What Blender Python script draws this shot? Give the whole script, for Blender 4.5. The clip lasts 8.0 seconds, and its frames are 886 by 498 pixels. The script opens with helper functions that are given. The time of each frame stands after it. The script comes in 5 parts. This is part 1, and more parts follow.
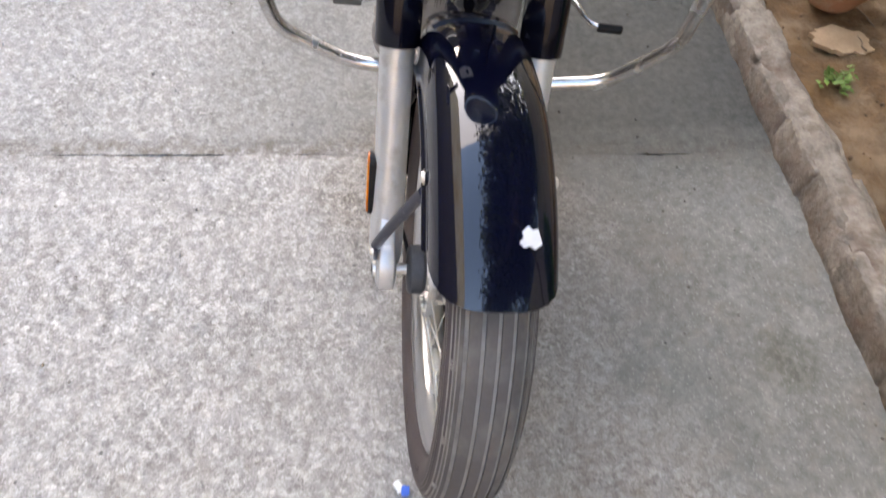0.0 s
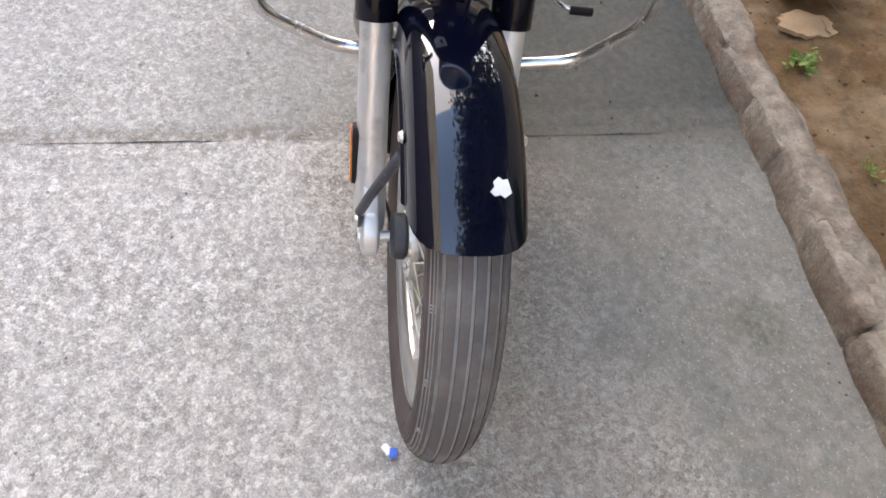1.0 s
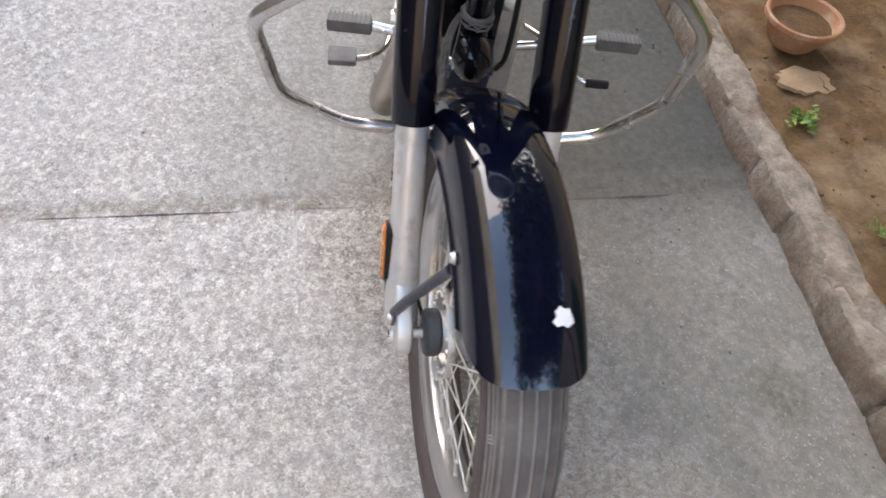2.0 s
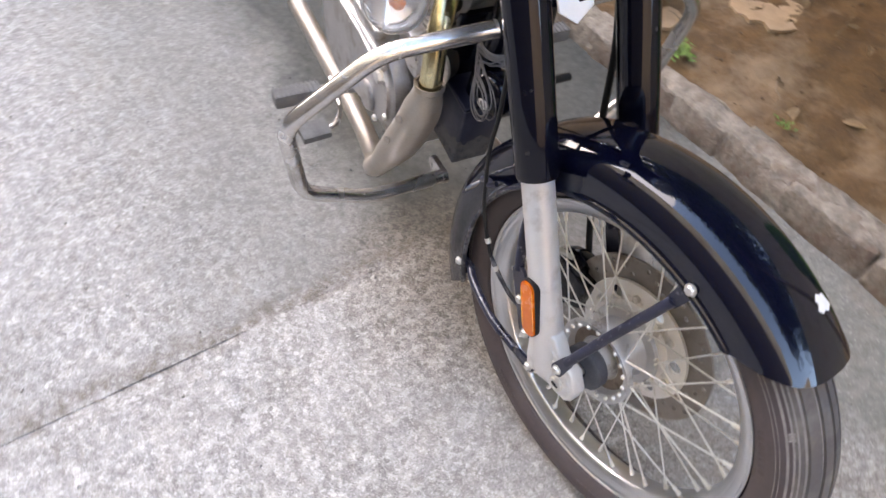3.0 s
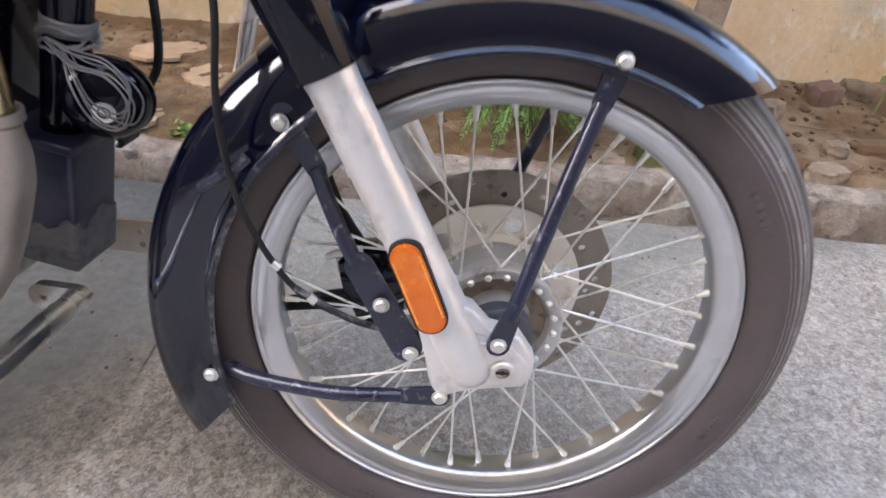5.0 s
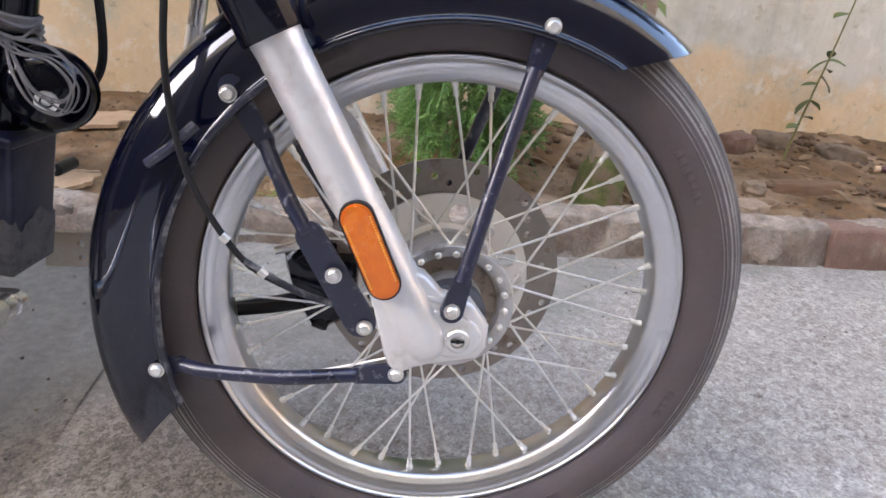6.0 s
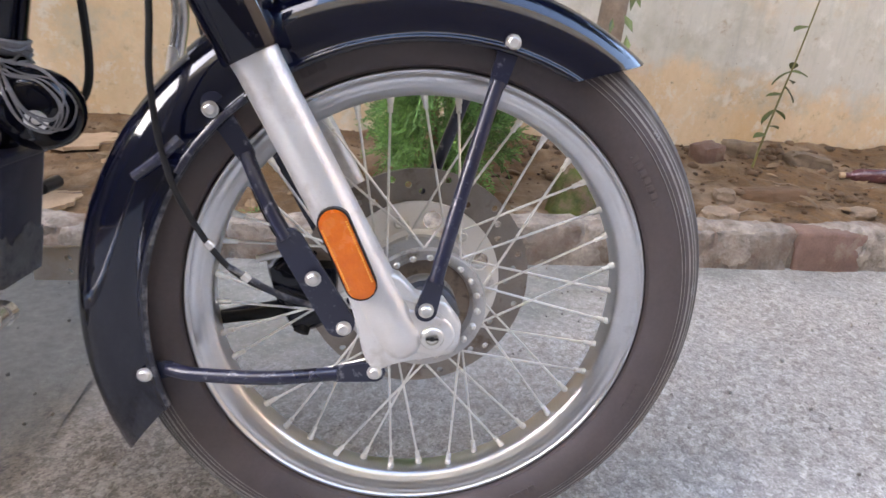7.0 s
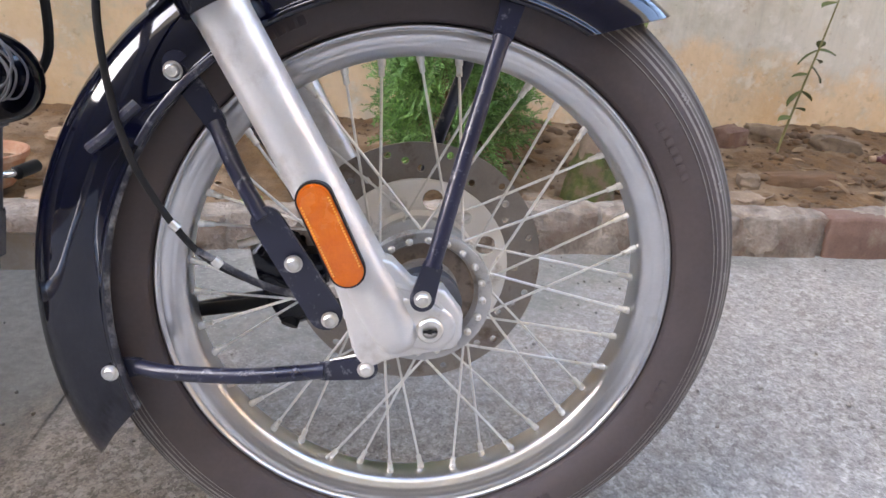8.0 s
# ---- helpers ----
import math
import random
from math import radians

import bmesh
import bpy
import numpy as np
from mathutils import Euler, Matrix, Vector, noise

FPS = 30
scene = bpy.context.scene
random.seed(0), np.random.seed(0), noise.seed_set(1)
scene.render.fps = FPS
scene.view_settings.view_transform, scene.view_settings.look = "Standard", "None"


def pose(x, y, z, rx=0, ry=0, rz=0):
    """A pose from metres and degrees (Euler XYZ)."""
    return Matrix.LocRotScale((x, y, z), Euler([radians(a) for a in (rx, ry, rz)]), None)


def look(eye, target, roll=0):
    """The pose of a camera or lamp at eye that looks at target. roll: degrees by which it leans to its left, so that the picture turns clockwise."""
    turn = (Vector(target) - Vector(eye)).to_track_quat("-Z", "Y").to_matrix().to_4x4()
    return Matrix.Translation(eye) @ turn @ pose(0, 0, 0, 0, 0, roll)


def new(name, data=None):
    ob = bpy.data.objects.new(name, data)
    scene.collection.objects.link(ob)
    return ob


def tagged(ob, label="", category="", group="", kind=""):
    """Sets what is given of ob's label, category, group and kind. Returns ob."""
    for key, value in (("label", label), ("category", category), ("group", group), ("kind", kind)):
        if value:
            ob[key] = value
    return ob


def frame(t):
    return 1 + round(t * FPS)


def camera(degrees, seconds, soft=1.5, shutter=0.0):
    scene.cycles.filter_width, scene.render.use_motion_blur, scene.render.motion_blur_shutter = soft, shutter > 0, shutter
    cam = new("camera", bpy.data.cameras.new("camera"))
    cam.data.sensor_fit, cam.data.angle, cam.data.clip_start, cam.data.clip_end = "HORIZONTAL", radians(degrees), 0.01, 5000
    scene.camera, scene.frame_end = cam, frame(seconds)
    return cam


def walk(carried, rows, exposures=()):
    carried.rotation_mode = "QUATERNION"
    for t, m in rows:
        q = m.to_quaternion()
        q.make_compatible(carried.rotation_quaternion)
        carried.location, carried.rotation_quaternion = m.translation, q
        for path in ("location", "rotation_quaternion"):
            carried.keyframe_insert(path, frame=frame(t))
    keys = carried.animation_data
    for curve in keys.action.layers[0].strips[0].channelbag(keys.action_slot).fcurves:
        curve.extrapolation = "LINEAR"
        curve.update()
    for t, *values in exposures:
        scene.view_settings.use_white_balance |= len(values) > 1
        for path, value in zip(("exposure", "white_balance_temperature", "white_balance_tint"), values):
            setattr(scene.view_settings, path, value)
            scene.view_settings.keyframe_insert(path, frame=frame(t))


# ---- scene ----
# ------------------------------------------------------------------ camera
cam = camera(68.5, 8.0, soft=1.5, shutter=0.3)
ROWS = [
    (0, (0.4939, -0.0769, 1.1375), (0.1124, -0.0256, 0.5529), 5.69),
    (0.2, (0.5296, -0.0794, 1.1390), (0.1685, -0.0217, 0.5421), 6.53),
    (0.5, (0.5590, -0.0783, 1.1431), (0.1970, -0.0076, 0.5481), 7.64),
    (0.8, (0.5660, -0.0732, 1.1478), (0.1947, -0.0077, 0.5580), 6.13),
    (1, (0.5670, -0.0711, 1.1510), (0.1843, -0.0072, 0.5683), 6.07),
    (1.2, (0.5799, -0.0704, 1.1720), (0.1891, -0.0079, 0.5946), 5.10),
    (1.5, (0.5449, -0.0663, 1.1858), (0.1415, 0.0118, 0.6190), 4.63),
    (1.8, (0.4950, -0.0778, 1.1868), (0.0782, -0.0035, 0.6294), 3.96),
    (2, (0.4547, -0.1453, 1.1905), (0.0561, -0.0580, 0.6218), 7.43),
    (2.2, (0.4171, -0.2153, 1.1945), (0.0226, -0.0961, 0.6287), 9.76),
    (3.3, (0.1332, -0.5675, 1.1857), (-0.1100, -0.2399, 0.6168), 7.76),
    (3.5, (0.0776, -0.5490, 1.1782), (-0.0789, -0.1983, 0.5929), 9.64),
    (3.7, (0.0314, -0.6004, 1.1484), (-0.0507, -0.2075, 0.5749), 10.11),
    (4, (-0.0500, -0.6752, 1.1479), (-0.0683, -0.2020, 0.6324), 8.64),
    (4.2, (-0.0624, -0.6872, 1.1316), (-0.0597, -0.1932, 0.6357), 8.98),
    (5.3, (-0.0950, -0.5435, 0.6596), (-0.0605, 0.0790, 0.3414), 5.13),
    (5.5, (-0.0943, -0.5731, 0.6531), (-0.0668, 0.0592, 0.3541), 3.68),
    (5.8, (-0.0950, -0.6105, 0.6517), (-0.0324, 0.0222, 0.3589), 5.40),
    (6, (-0.0892, -0.6308, 0.6601), (-0.0075, 0.0041, 0.3767), 5.44),
    (6.2, (-0.0857, -0.6542, 0.6701), (-0.0043, -0.0184, 0.3887), 4.75),
    (6.5, (-0.0903, -0.6777, 0.6836), (-0.0026, -0.0411, 0.4059), 4.73),
    (6.8, (-0.0900, -0.6911, 0.6841), (0.0000, -0.0522, 0.4125), 4.64),
    (7, (-0.0830, -0.6721, 0.6633), (0.0155, -0.0319, 0.3978), 4.66),
    (7.2, (-0.0761, -0.6527, 0.6462), (0.0295, -0.0112, 0.3867), 4.95),
    (7.5, (-0.0724, -0.6361, 0.6317), (0.0261, 0.0028, 0.3631), 4.65),
    (7.8, (-0.0673, -0.6226, 0.6232), (0.0288, 0.0150, 0.3508), 4.37),
    (8, (-0.0573, -0.6073, 0.6239), (0.0250, 0.0321, 0.3513), 3.68),
]
walk(cam, [(t, look(eye, target, roll)) for t, eye, target, roll in ROWS],
     exposures=[(0.0, 4.13, 9300, 17), (2.2, 4.10, 9300, 17), (3.3, 4.30, 8900, 20), (4.2, 4.40, 8900, 20), (5.3, 4.37, 8250, 20), (8.0, 4.38, 8200, 19)])

# ------------------------------------------------------------------ light
SUN_UP, SUN_ROUND = 22.0, 262.0          # elevation and compass turn of the hazy sun
world = bpy.data.worlds.new("sky")
scene.world = world
world.use_nodes = True
wn = world.node_tree
sky = wn.nodes.new("ShaderNodeTexSky")
sky.sky_type, sky.sun_disc = "NISHITA", False
sky.sun_elevation, sky.sun_rotation = radians(SUN_UP), radians(SUN_ROUND)
sky.air_density, sky.dust_density, sky.ozone_density = 1.0, 0.3, 3.0
wn.links.new(sky.outputs[0], wn.nodes["Background"].inputs[0])
wn.nodes["Background"].inputs[1].default_value = 0.15
sun = new("sun", bpy.data.lights.new("sun", "SUN"))
sun.data.energy, sun.data.angle, sun.data.color = 0.56, radians(92), (1.0, 0.94, 0.86)
_a, _e = radians(SUN_ROUND), radians(SUN_UP)
sun.matrix_world = look((8 * math.sin(_a) * math.cos(_e), 8 * math.cos(_a) * math.cos(_e), 8 * math.sin(_e)), (0, 0, 0))


# ------------------------------------------------------------------ plan
KERB_NEAR, WALL_Y, JOINT_X = 0.845, 1.93, -0.52

# ------------------------------------------------------------------ materials
def material(name, low, high, rough=0.5, metal=0.0, scale=30.0, fine=300.0, bump=0.15, depth=0.002, spread=0.12,
             coat=0.0, stain=None, stain_scale=6.0, stain_at=0.62, stain_width=0.12, island=0.0, alpha_rough=0.12, spec=0.5):
    """A two-scale noise surface: low to high colour, roughness that wanders, fine relief, and stains of a second colour."""
    m = bpy.data.materials.new(name)
    m.use_nodes = True
    t, n = m.node_tree, m.node_tree.nodes
    b = n["Principled BSDF"]
    co = n.new("ShaderNodeTexCoord")
    big, small = n.new("ShaderNodeTexNoise"), n.new("ShaderNodeTexNoise")
    big.inputs["Scale"].default_value, big.inputs["Detail"].default_value = scale, 6
    small.inputs["Scale"].default_value, small.inputs["Detail"].default_value = fine, 3
    for k in (big, small):
        t.links.new(co.outputs["Object"], k.inputs["Vector"])
    mixed = n.new("ShaderNodeMath")
    mixed.operation = "MULTIPLY_ADD"
    t.links.new(small.outputs[0], mixed.inputs[0])
    mixed.inputs[1].default_value = 0.35
    t.links.new(big.outputs[0], mixed.inputs[2])
    ramp = n.new("ShaderNodeValToRGB")
    ramp.color_ramp.elements[0].position, ramp.color_ramp.elements[1].position = 0.67 - spread * 2, 0.67 + spread * 2
    ramp.color_ramp.elements[0].color, ramp.color_ramp.elements[1].color = (*low, 1), (*high, 1)
    t.links.new(mixed.outputs[0], ramp.inputs[0])
    colour = ramp.outputs[0]
    if island:
        info = n.new("ShaderNodeObjectInfo")
        geo = n.new("ShaderNodeNewGeometry")
        add = n.new("ShaderNodeMath")
        add.operation = "ADD"
        t.links.new(info.outputs["Random"], add.inputs[0])
        t.links.new(geo.outputs["Random Per Island"], add.inputs[1])
        frac = n.new("ShaderNodeMath")
        frac.operation = "FRACT"
        t.links.new(add.outputs[0], frac.inputs[0])
        rng = n.new("ShaderNodeMapRange")
        rng.inputs[3].default_value, rng.inputs[4].default_value = 1 - island, 1 + island
        t.links.new(frac.outputs[0], rng.inputs[0])
        hsv = n.new("ShaderNodeHueSaturation")
        t.links.new(rng.outputs[0], hsv.inputs["Value"])
        t.links.new(colour, hsv.inputs["Color"])
        colour = hsv.outputs[0]
    if stain:
        sn = n.new("ShaderNodeTexNoise")
        sn.inputs["Scale"].default_value, sn.inputs["Detail"].default_value = stain_scale, 8
        sn.inputs["Roughness"].default_value = 0.65
        t.links.new(co.outputs["Object"], sn.inputs["Vector"])
        sr = n.new("ShaderNodeMapRange")
        sr.inputs[1].default_value, sr.inputs[2].default_value = stain_at - stain_width / 2, stain_at + stain_width / 2
        t.links.new(sn.outputs[0], sr.inputs[0])
        mx = n.new("ShaderNodeMix")
        mx.data_type = "RGBA"
        t.links.new(sr.outputs[0], mx.inputs[0])
        t.links.new(colour, mx.inputs[6])
        mx.inputs[7].default_value = (*stain, 1)
        colour = mx.outputs[2]
    t.links.new(colour, b.inputs["Base Color"])
    rr = n.new("ShaderNodeMapRange")
    rr.inputs[1].default_value, rr.inputs[2].default_value = 0.3, 0.7
    rr.inputs[3].default_value, rr.inputs[4].default_value = max(0.02, rough - alpha_rough * rough), min(1, rough + alpha_rough)
    t.links.new(big.outputs[0], rr.inputs[0])
    t.links.new(rr.outputs[0], b.inputs["Roughness"])
    b.inputs["Metallic"].default_value, b.inputs["Coat Weight"].default_value = metal, coat
    b.inputs["Coat Roughness"].default_value = 0.04
    b.inputs["Specular IOR Level"].default_value = spec
    if bump:
        bp = n.new("ShaderNodeBump")
        bp.inputs["Strength"].default_value, bp.inputs["Distance"].default_value = bump, depth
        t.links.new(mixed.outputs[0], bp.inputs["Height"])
        t.links.new(bp.outputs[0], b.inputs["Normal"])
    return m


def concrete(name):
    """Exposed-aggregate concrete that turns to a smooth trowelled finish towards the kerb; brown stain by the joint."""
    m = bpy.data.materials.new(name)
    m.use_nodes = True
    t, n = m.node_tree, m.node_tree.nodes
    L, b = t.links.new, n["Principled BSDF"]
    geo = n.new("ShaderNodeNewGeometry")
    pos = geo.outputs["Position"]

    def noise_node(scale, detail=5.0, rough=0.6):
        k = n.new("ShaderNodeTexNoise")
        k.inputs["Scale"].default_value, k.inputs["Detail"].default_value, k.inputs["Roughness"].default_value = scale, detail, rough
        L(pos, k.inputs["Vector"])
        return k.outputs[0]

    def span(v, a, c, lo=0.0, hi=1.0):
        k = n.new("ShaderNodeMapRange")
        k.inputs[1].default_value, k.inputs[2].default_value, k.inputs[3].default_value, k.inputs[4].default_value = a, c, lo, hi
        L(v, k.inputs[0])
        return k.outputs[0]

    def math_node(op, a, c):
        k = n.new("ShaderNodeMath")
        k.operation = op
        for i, v in enumerate((a, c)):
            if isinstance(v, (int, float)):
                k.inputs[i].default_value = v
            else:
                L(v, k.inputs[i])
        return k.outputs[0]

    def mix(f, a, c):
        k = n.new("ShaderNodeMix")
        k.data_type = "RGBA"
        for i, v in ((0, f), (6, a), (7, c)):
            if isinstance(v, tuple):
                k.inputs[i].default_value = (*v, 1)
            elif isinstance(v, float):
                k.inputs[i].default_value = v
            else:
                L(v, k.inputs[i])
        return k.outputs[2]

    # irregular stones; the shade in the crevices between them is painted as dark colour
    warp = n.new("ShaderNodeTexNoise")
    warp.inputs["Scale"].default_value, warp.inputs["Detail"].default_value = 160, 3
    L(pos, warp.inputs["Vector"])
    bent = n.new("ShaderNodeVectorMath")
    bent.operation = "MULTIPLY_ADD"
    L(warp.outputs["Color"], bent.inputs[0])
    bent.inputs[1].default_value = (0.007, 0.007, 0.007)
    L(pos, bent.inputs[2])

    def stone_cells(scale, feature, out):
        k = n.new("ShaderNodeTexVoronoi")
        k.feature = feature
        k.inputs["Scale"].default_value = scale
        L(bent.outputs[0], k.inputs["Vector"])
        return k.outputs[out]

    stones = n.new("ShaderNodeValToRGB")
    for p, c in ((0.0, (0.21, 0.199, 0.184)), (0.35, (0.345, 0.329, 0.308)), (0.65, (0.455, 0.436, 0.412)), (1.0, (0.64, 0.618, 0.588))):
        e = stones.color_ramp.elements.new(p) if p not in (0.0, 1.0) else stones.color_ramp.elements[0 if p == 0 else -1]
        e.color = (*c, 1)
    grain = noise_node(420, 4)
    both = math_node("ADD", math_node("MULTIPLY", stone_cells(110, "F1", "Color"), 0.36), math_node("MULTIPLY", grain, 0.26))
    both = math_node("ADD", both, math_node("MULTIPLY", stone_cells(310, "F1", "Color"), 0.38))
    L(span(both, 0.27, 0.75), stones.inputs[0])
    gap = math_node("MINIMUM", span(stone_cells(110, "DISTANCE_TO_EDGE", "Distance"), 0.0, 0.16), span(stone_cells(310, "DISTANCE_TO_EDGE", "Distance"), 0.0, 0.15, 0.30, 1.0))
    open_gap = math_node("MAXIMUM", gap, span(noise_node(38, 5, 0.65), 0.62, 0.40, 0.45, 1.0))
    stone_col = mix(open_gap, (0.11, 0.103, 0.094), stones.outputs[0])
    stone_col = mix(span(noise_node(75, 6, 0.7), 0.60, 0.68, 0.0, 0.6), stone_col, (0.15, 0.142, 0.132))
    wide = noise_node(3.1, 6)
    sep = n.new("ShaderNodeSeparateXYZ")
    L(pos, sep.inputs[0])
    edge = math_node("ADD", sep.outputs[1], math_node("MULTIPLY", noise_node(4.0), 0.5))
    edge = math_node("ADD", edge, span(sep.outputs[0], -0.42, -0.58, 0.0, 0.33))
    edge = math_node("SUBTRACT", edge, span(sep.outputs[0], 0.05, 0.70, 0.0, 0.46))
    smooth = span(edge, 0.44, 0.66)
    rough_c = mix(span(wide, 0.35, 0.7, 0.0, 0.3), stone_col, (0.42, 0.405, 0.385))
    fine = mix(span(noise_node(45, 8, 0.7), 0.35, 0.7), (0.132, 0.131, 0.115), (0.235, 0.229, 0.203))
    fine = mix(span(noise_node(180, 2), 0.62, 0.72), fine, (0.36, 0.35, 0.325))
    fine = mix(span(noise_node(7, 8, 0.7), 0.52, 0.72, 0.0, 0.7), fine, (0.225, 0.190, 0.150))
    col = mix(math_node("MULTIPLY", smooth, 0.86), rough_c, fine)
    col = mix(span(noise_node(9, 7, 0.7), 0.50, 0.70, 0.0, 0.22), col, (0.50, 0.48, 0.455))
    col = mix(span(noise_node(16, 6, 0.7), 0.56, 0.74, 0.0, 0.55), col, (0.20, 0.185, 0.165))
    # darker finish behind the joint; the bike's shade is also painted into this colour
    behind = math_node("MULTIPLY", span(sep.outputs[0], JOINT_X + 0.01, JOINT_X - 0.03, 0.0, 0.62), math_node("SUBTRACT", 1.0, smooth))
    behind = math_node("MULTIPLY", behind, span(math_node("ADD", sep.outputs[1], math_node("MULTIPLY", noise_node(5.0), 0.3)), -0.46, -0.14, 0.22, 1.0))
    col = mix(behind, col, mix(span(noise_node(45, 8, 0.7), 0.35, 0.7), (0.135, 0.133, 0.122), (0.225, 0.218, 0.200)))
    # brown and black dirt caught along the joint
    by_joint = math_node("ABSOLUTE", math_node("ADD", sep.outputs[0], math_node("ADD", 0.010 - JOINT_X, math_node("MULTIPLY", math_node("SUBTRACT", noise_node(9, 5), 0.5), 0.05))), 0.0)
    by_joint = math_node("MULTIPLY", span(by_joint, 0.040, 0.006), span(noise_node(32, 7, 0.75), 0.42, 0.60, 0.10, 0.80))
    col = mix(by_joint, col, mix(span(grain, 0.4, 0.6), (0.085, 0.070, 0.056), (0.22, 0.185, 0.15)))
    # foot-worn brown dirt in the rough part beside the wheel
    worn = math_node("ADD", sep.outputs[1], math_node("MULTIPLY", noise_node(7.0, 7, 0.65), 0.5))
    worn = math_node("MULTIPLY", span(worn, 0.22, 0.40, 0.0, 0.50), math_node("SUBTRACT", 1.0, smooth))
    col = mix(worn, col, mix(span(both, 0.3, 0.7), (0.195, 0.165, 0.138), (0.43, 0.383, 0.330)))
    # dark trowelled finish towards the back, with the bike's shade painted in as well
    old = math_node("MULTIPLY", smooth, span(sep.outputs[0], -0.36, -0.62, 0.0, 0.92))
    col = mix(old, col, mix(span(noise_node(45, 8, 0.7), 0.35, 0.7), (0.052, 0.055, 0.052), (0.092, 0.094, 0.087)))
    # brown stains and a darker patch by the wheel, dark dirt patch near the kerb
    for cx, cy, rad, strength, tint in ((0.22, 0.24, 0.24, 0.35, (0.31, 0.255, 0.205)), (-0.27, 0.27, 0.30, 0.45, (0.19, 0.163, 0.134)), (0.02, 0.685, 0.075, 0.75, (0.085, 0.085, 0.06))):
        ax = math_node("POWER", math_node("DIVIDE", math_node("ADD", sep.outputs[0], -cx), rad), 2.0)
        ay = math_node("POWER", math_node("DIVIDE", math_node("ADD", sep.outputs[1], -cy), rad), 2.0)
        at = math_node("ADD", math_node("ADD", ax, ay), math_node("MULTIPLY", noise_node(24, 8, 0.7), 1.6))
        col = mix(math_node("MULTIPLY", span(at, 1.9, 0.75, 0.0, strength), span(noise_node(85, 5, 0.7), 0.42, 0.60, 0.35, 1.0)), col, tint)
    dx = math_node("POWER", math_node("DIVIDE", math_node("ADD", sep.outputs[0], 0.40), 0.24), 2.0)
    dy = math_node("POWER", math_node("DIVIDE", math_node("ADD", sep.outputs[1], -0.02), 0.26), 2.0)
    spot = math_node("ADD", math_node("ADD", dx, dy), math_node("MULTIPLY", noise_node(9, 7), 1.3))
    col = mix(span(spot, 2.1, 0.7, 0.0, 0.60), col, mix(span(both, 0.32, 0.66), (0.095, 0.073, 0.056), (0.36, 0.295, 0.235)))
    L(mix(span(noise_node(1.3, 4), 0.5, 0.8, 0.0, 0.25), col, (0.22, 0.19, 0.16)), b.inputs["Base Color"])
    b.inputs["Roughness"].default_value, b.inputs["Specular IOR Level"].default_value = 0.9, 0.25
    bp = n.new("ShaderNodeBump")
    bp.inputs["Distance"].default_value = 0.004
    L(span(smooth, 0, 1, 0.8, 0.4), bp.inputs["Strength"])
    L(math_node("ADD", math_node("ADD", math_node("MULTIPLY", both, 0.6), math_node("MULTIPLY", open_gap, 0.55)), math_node("MULTIPLY", noise_node(60), 0.6)), bp.inputs["Height"])
    L(bp.outputs[0], b.inputs["Normal"])
    return m


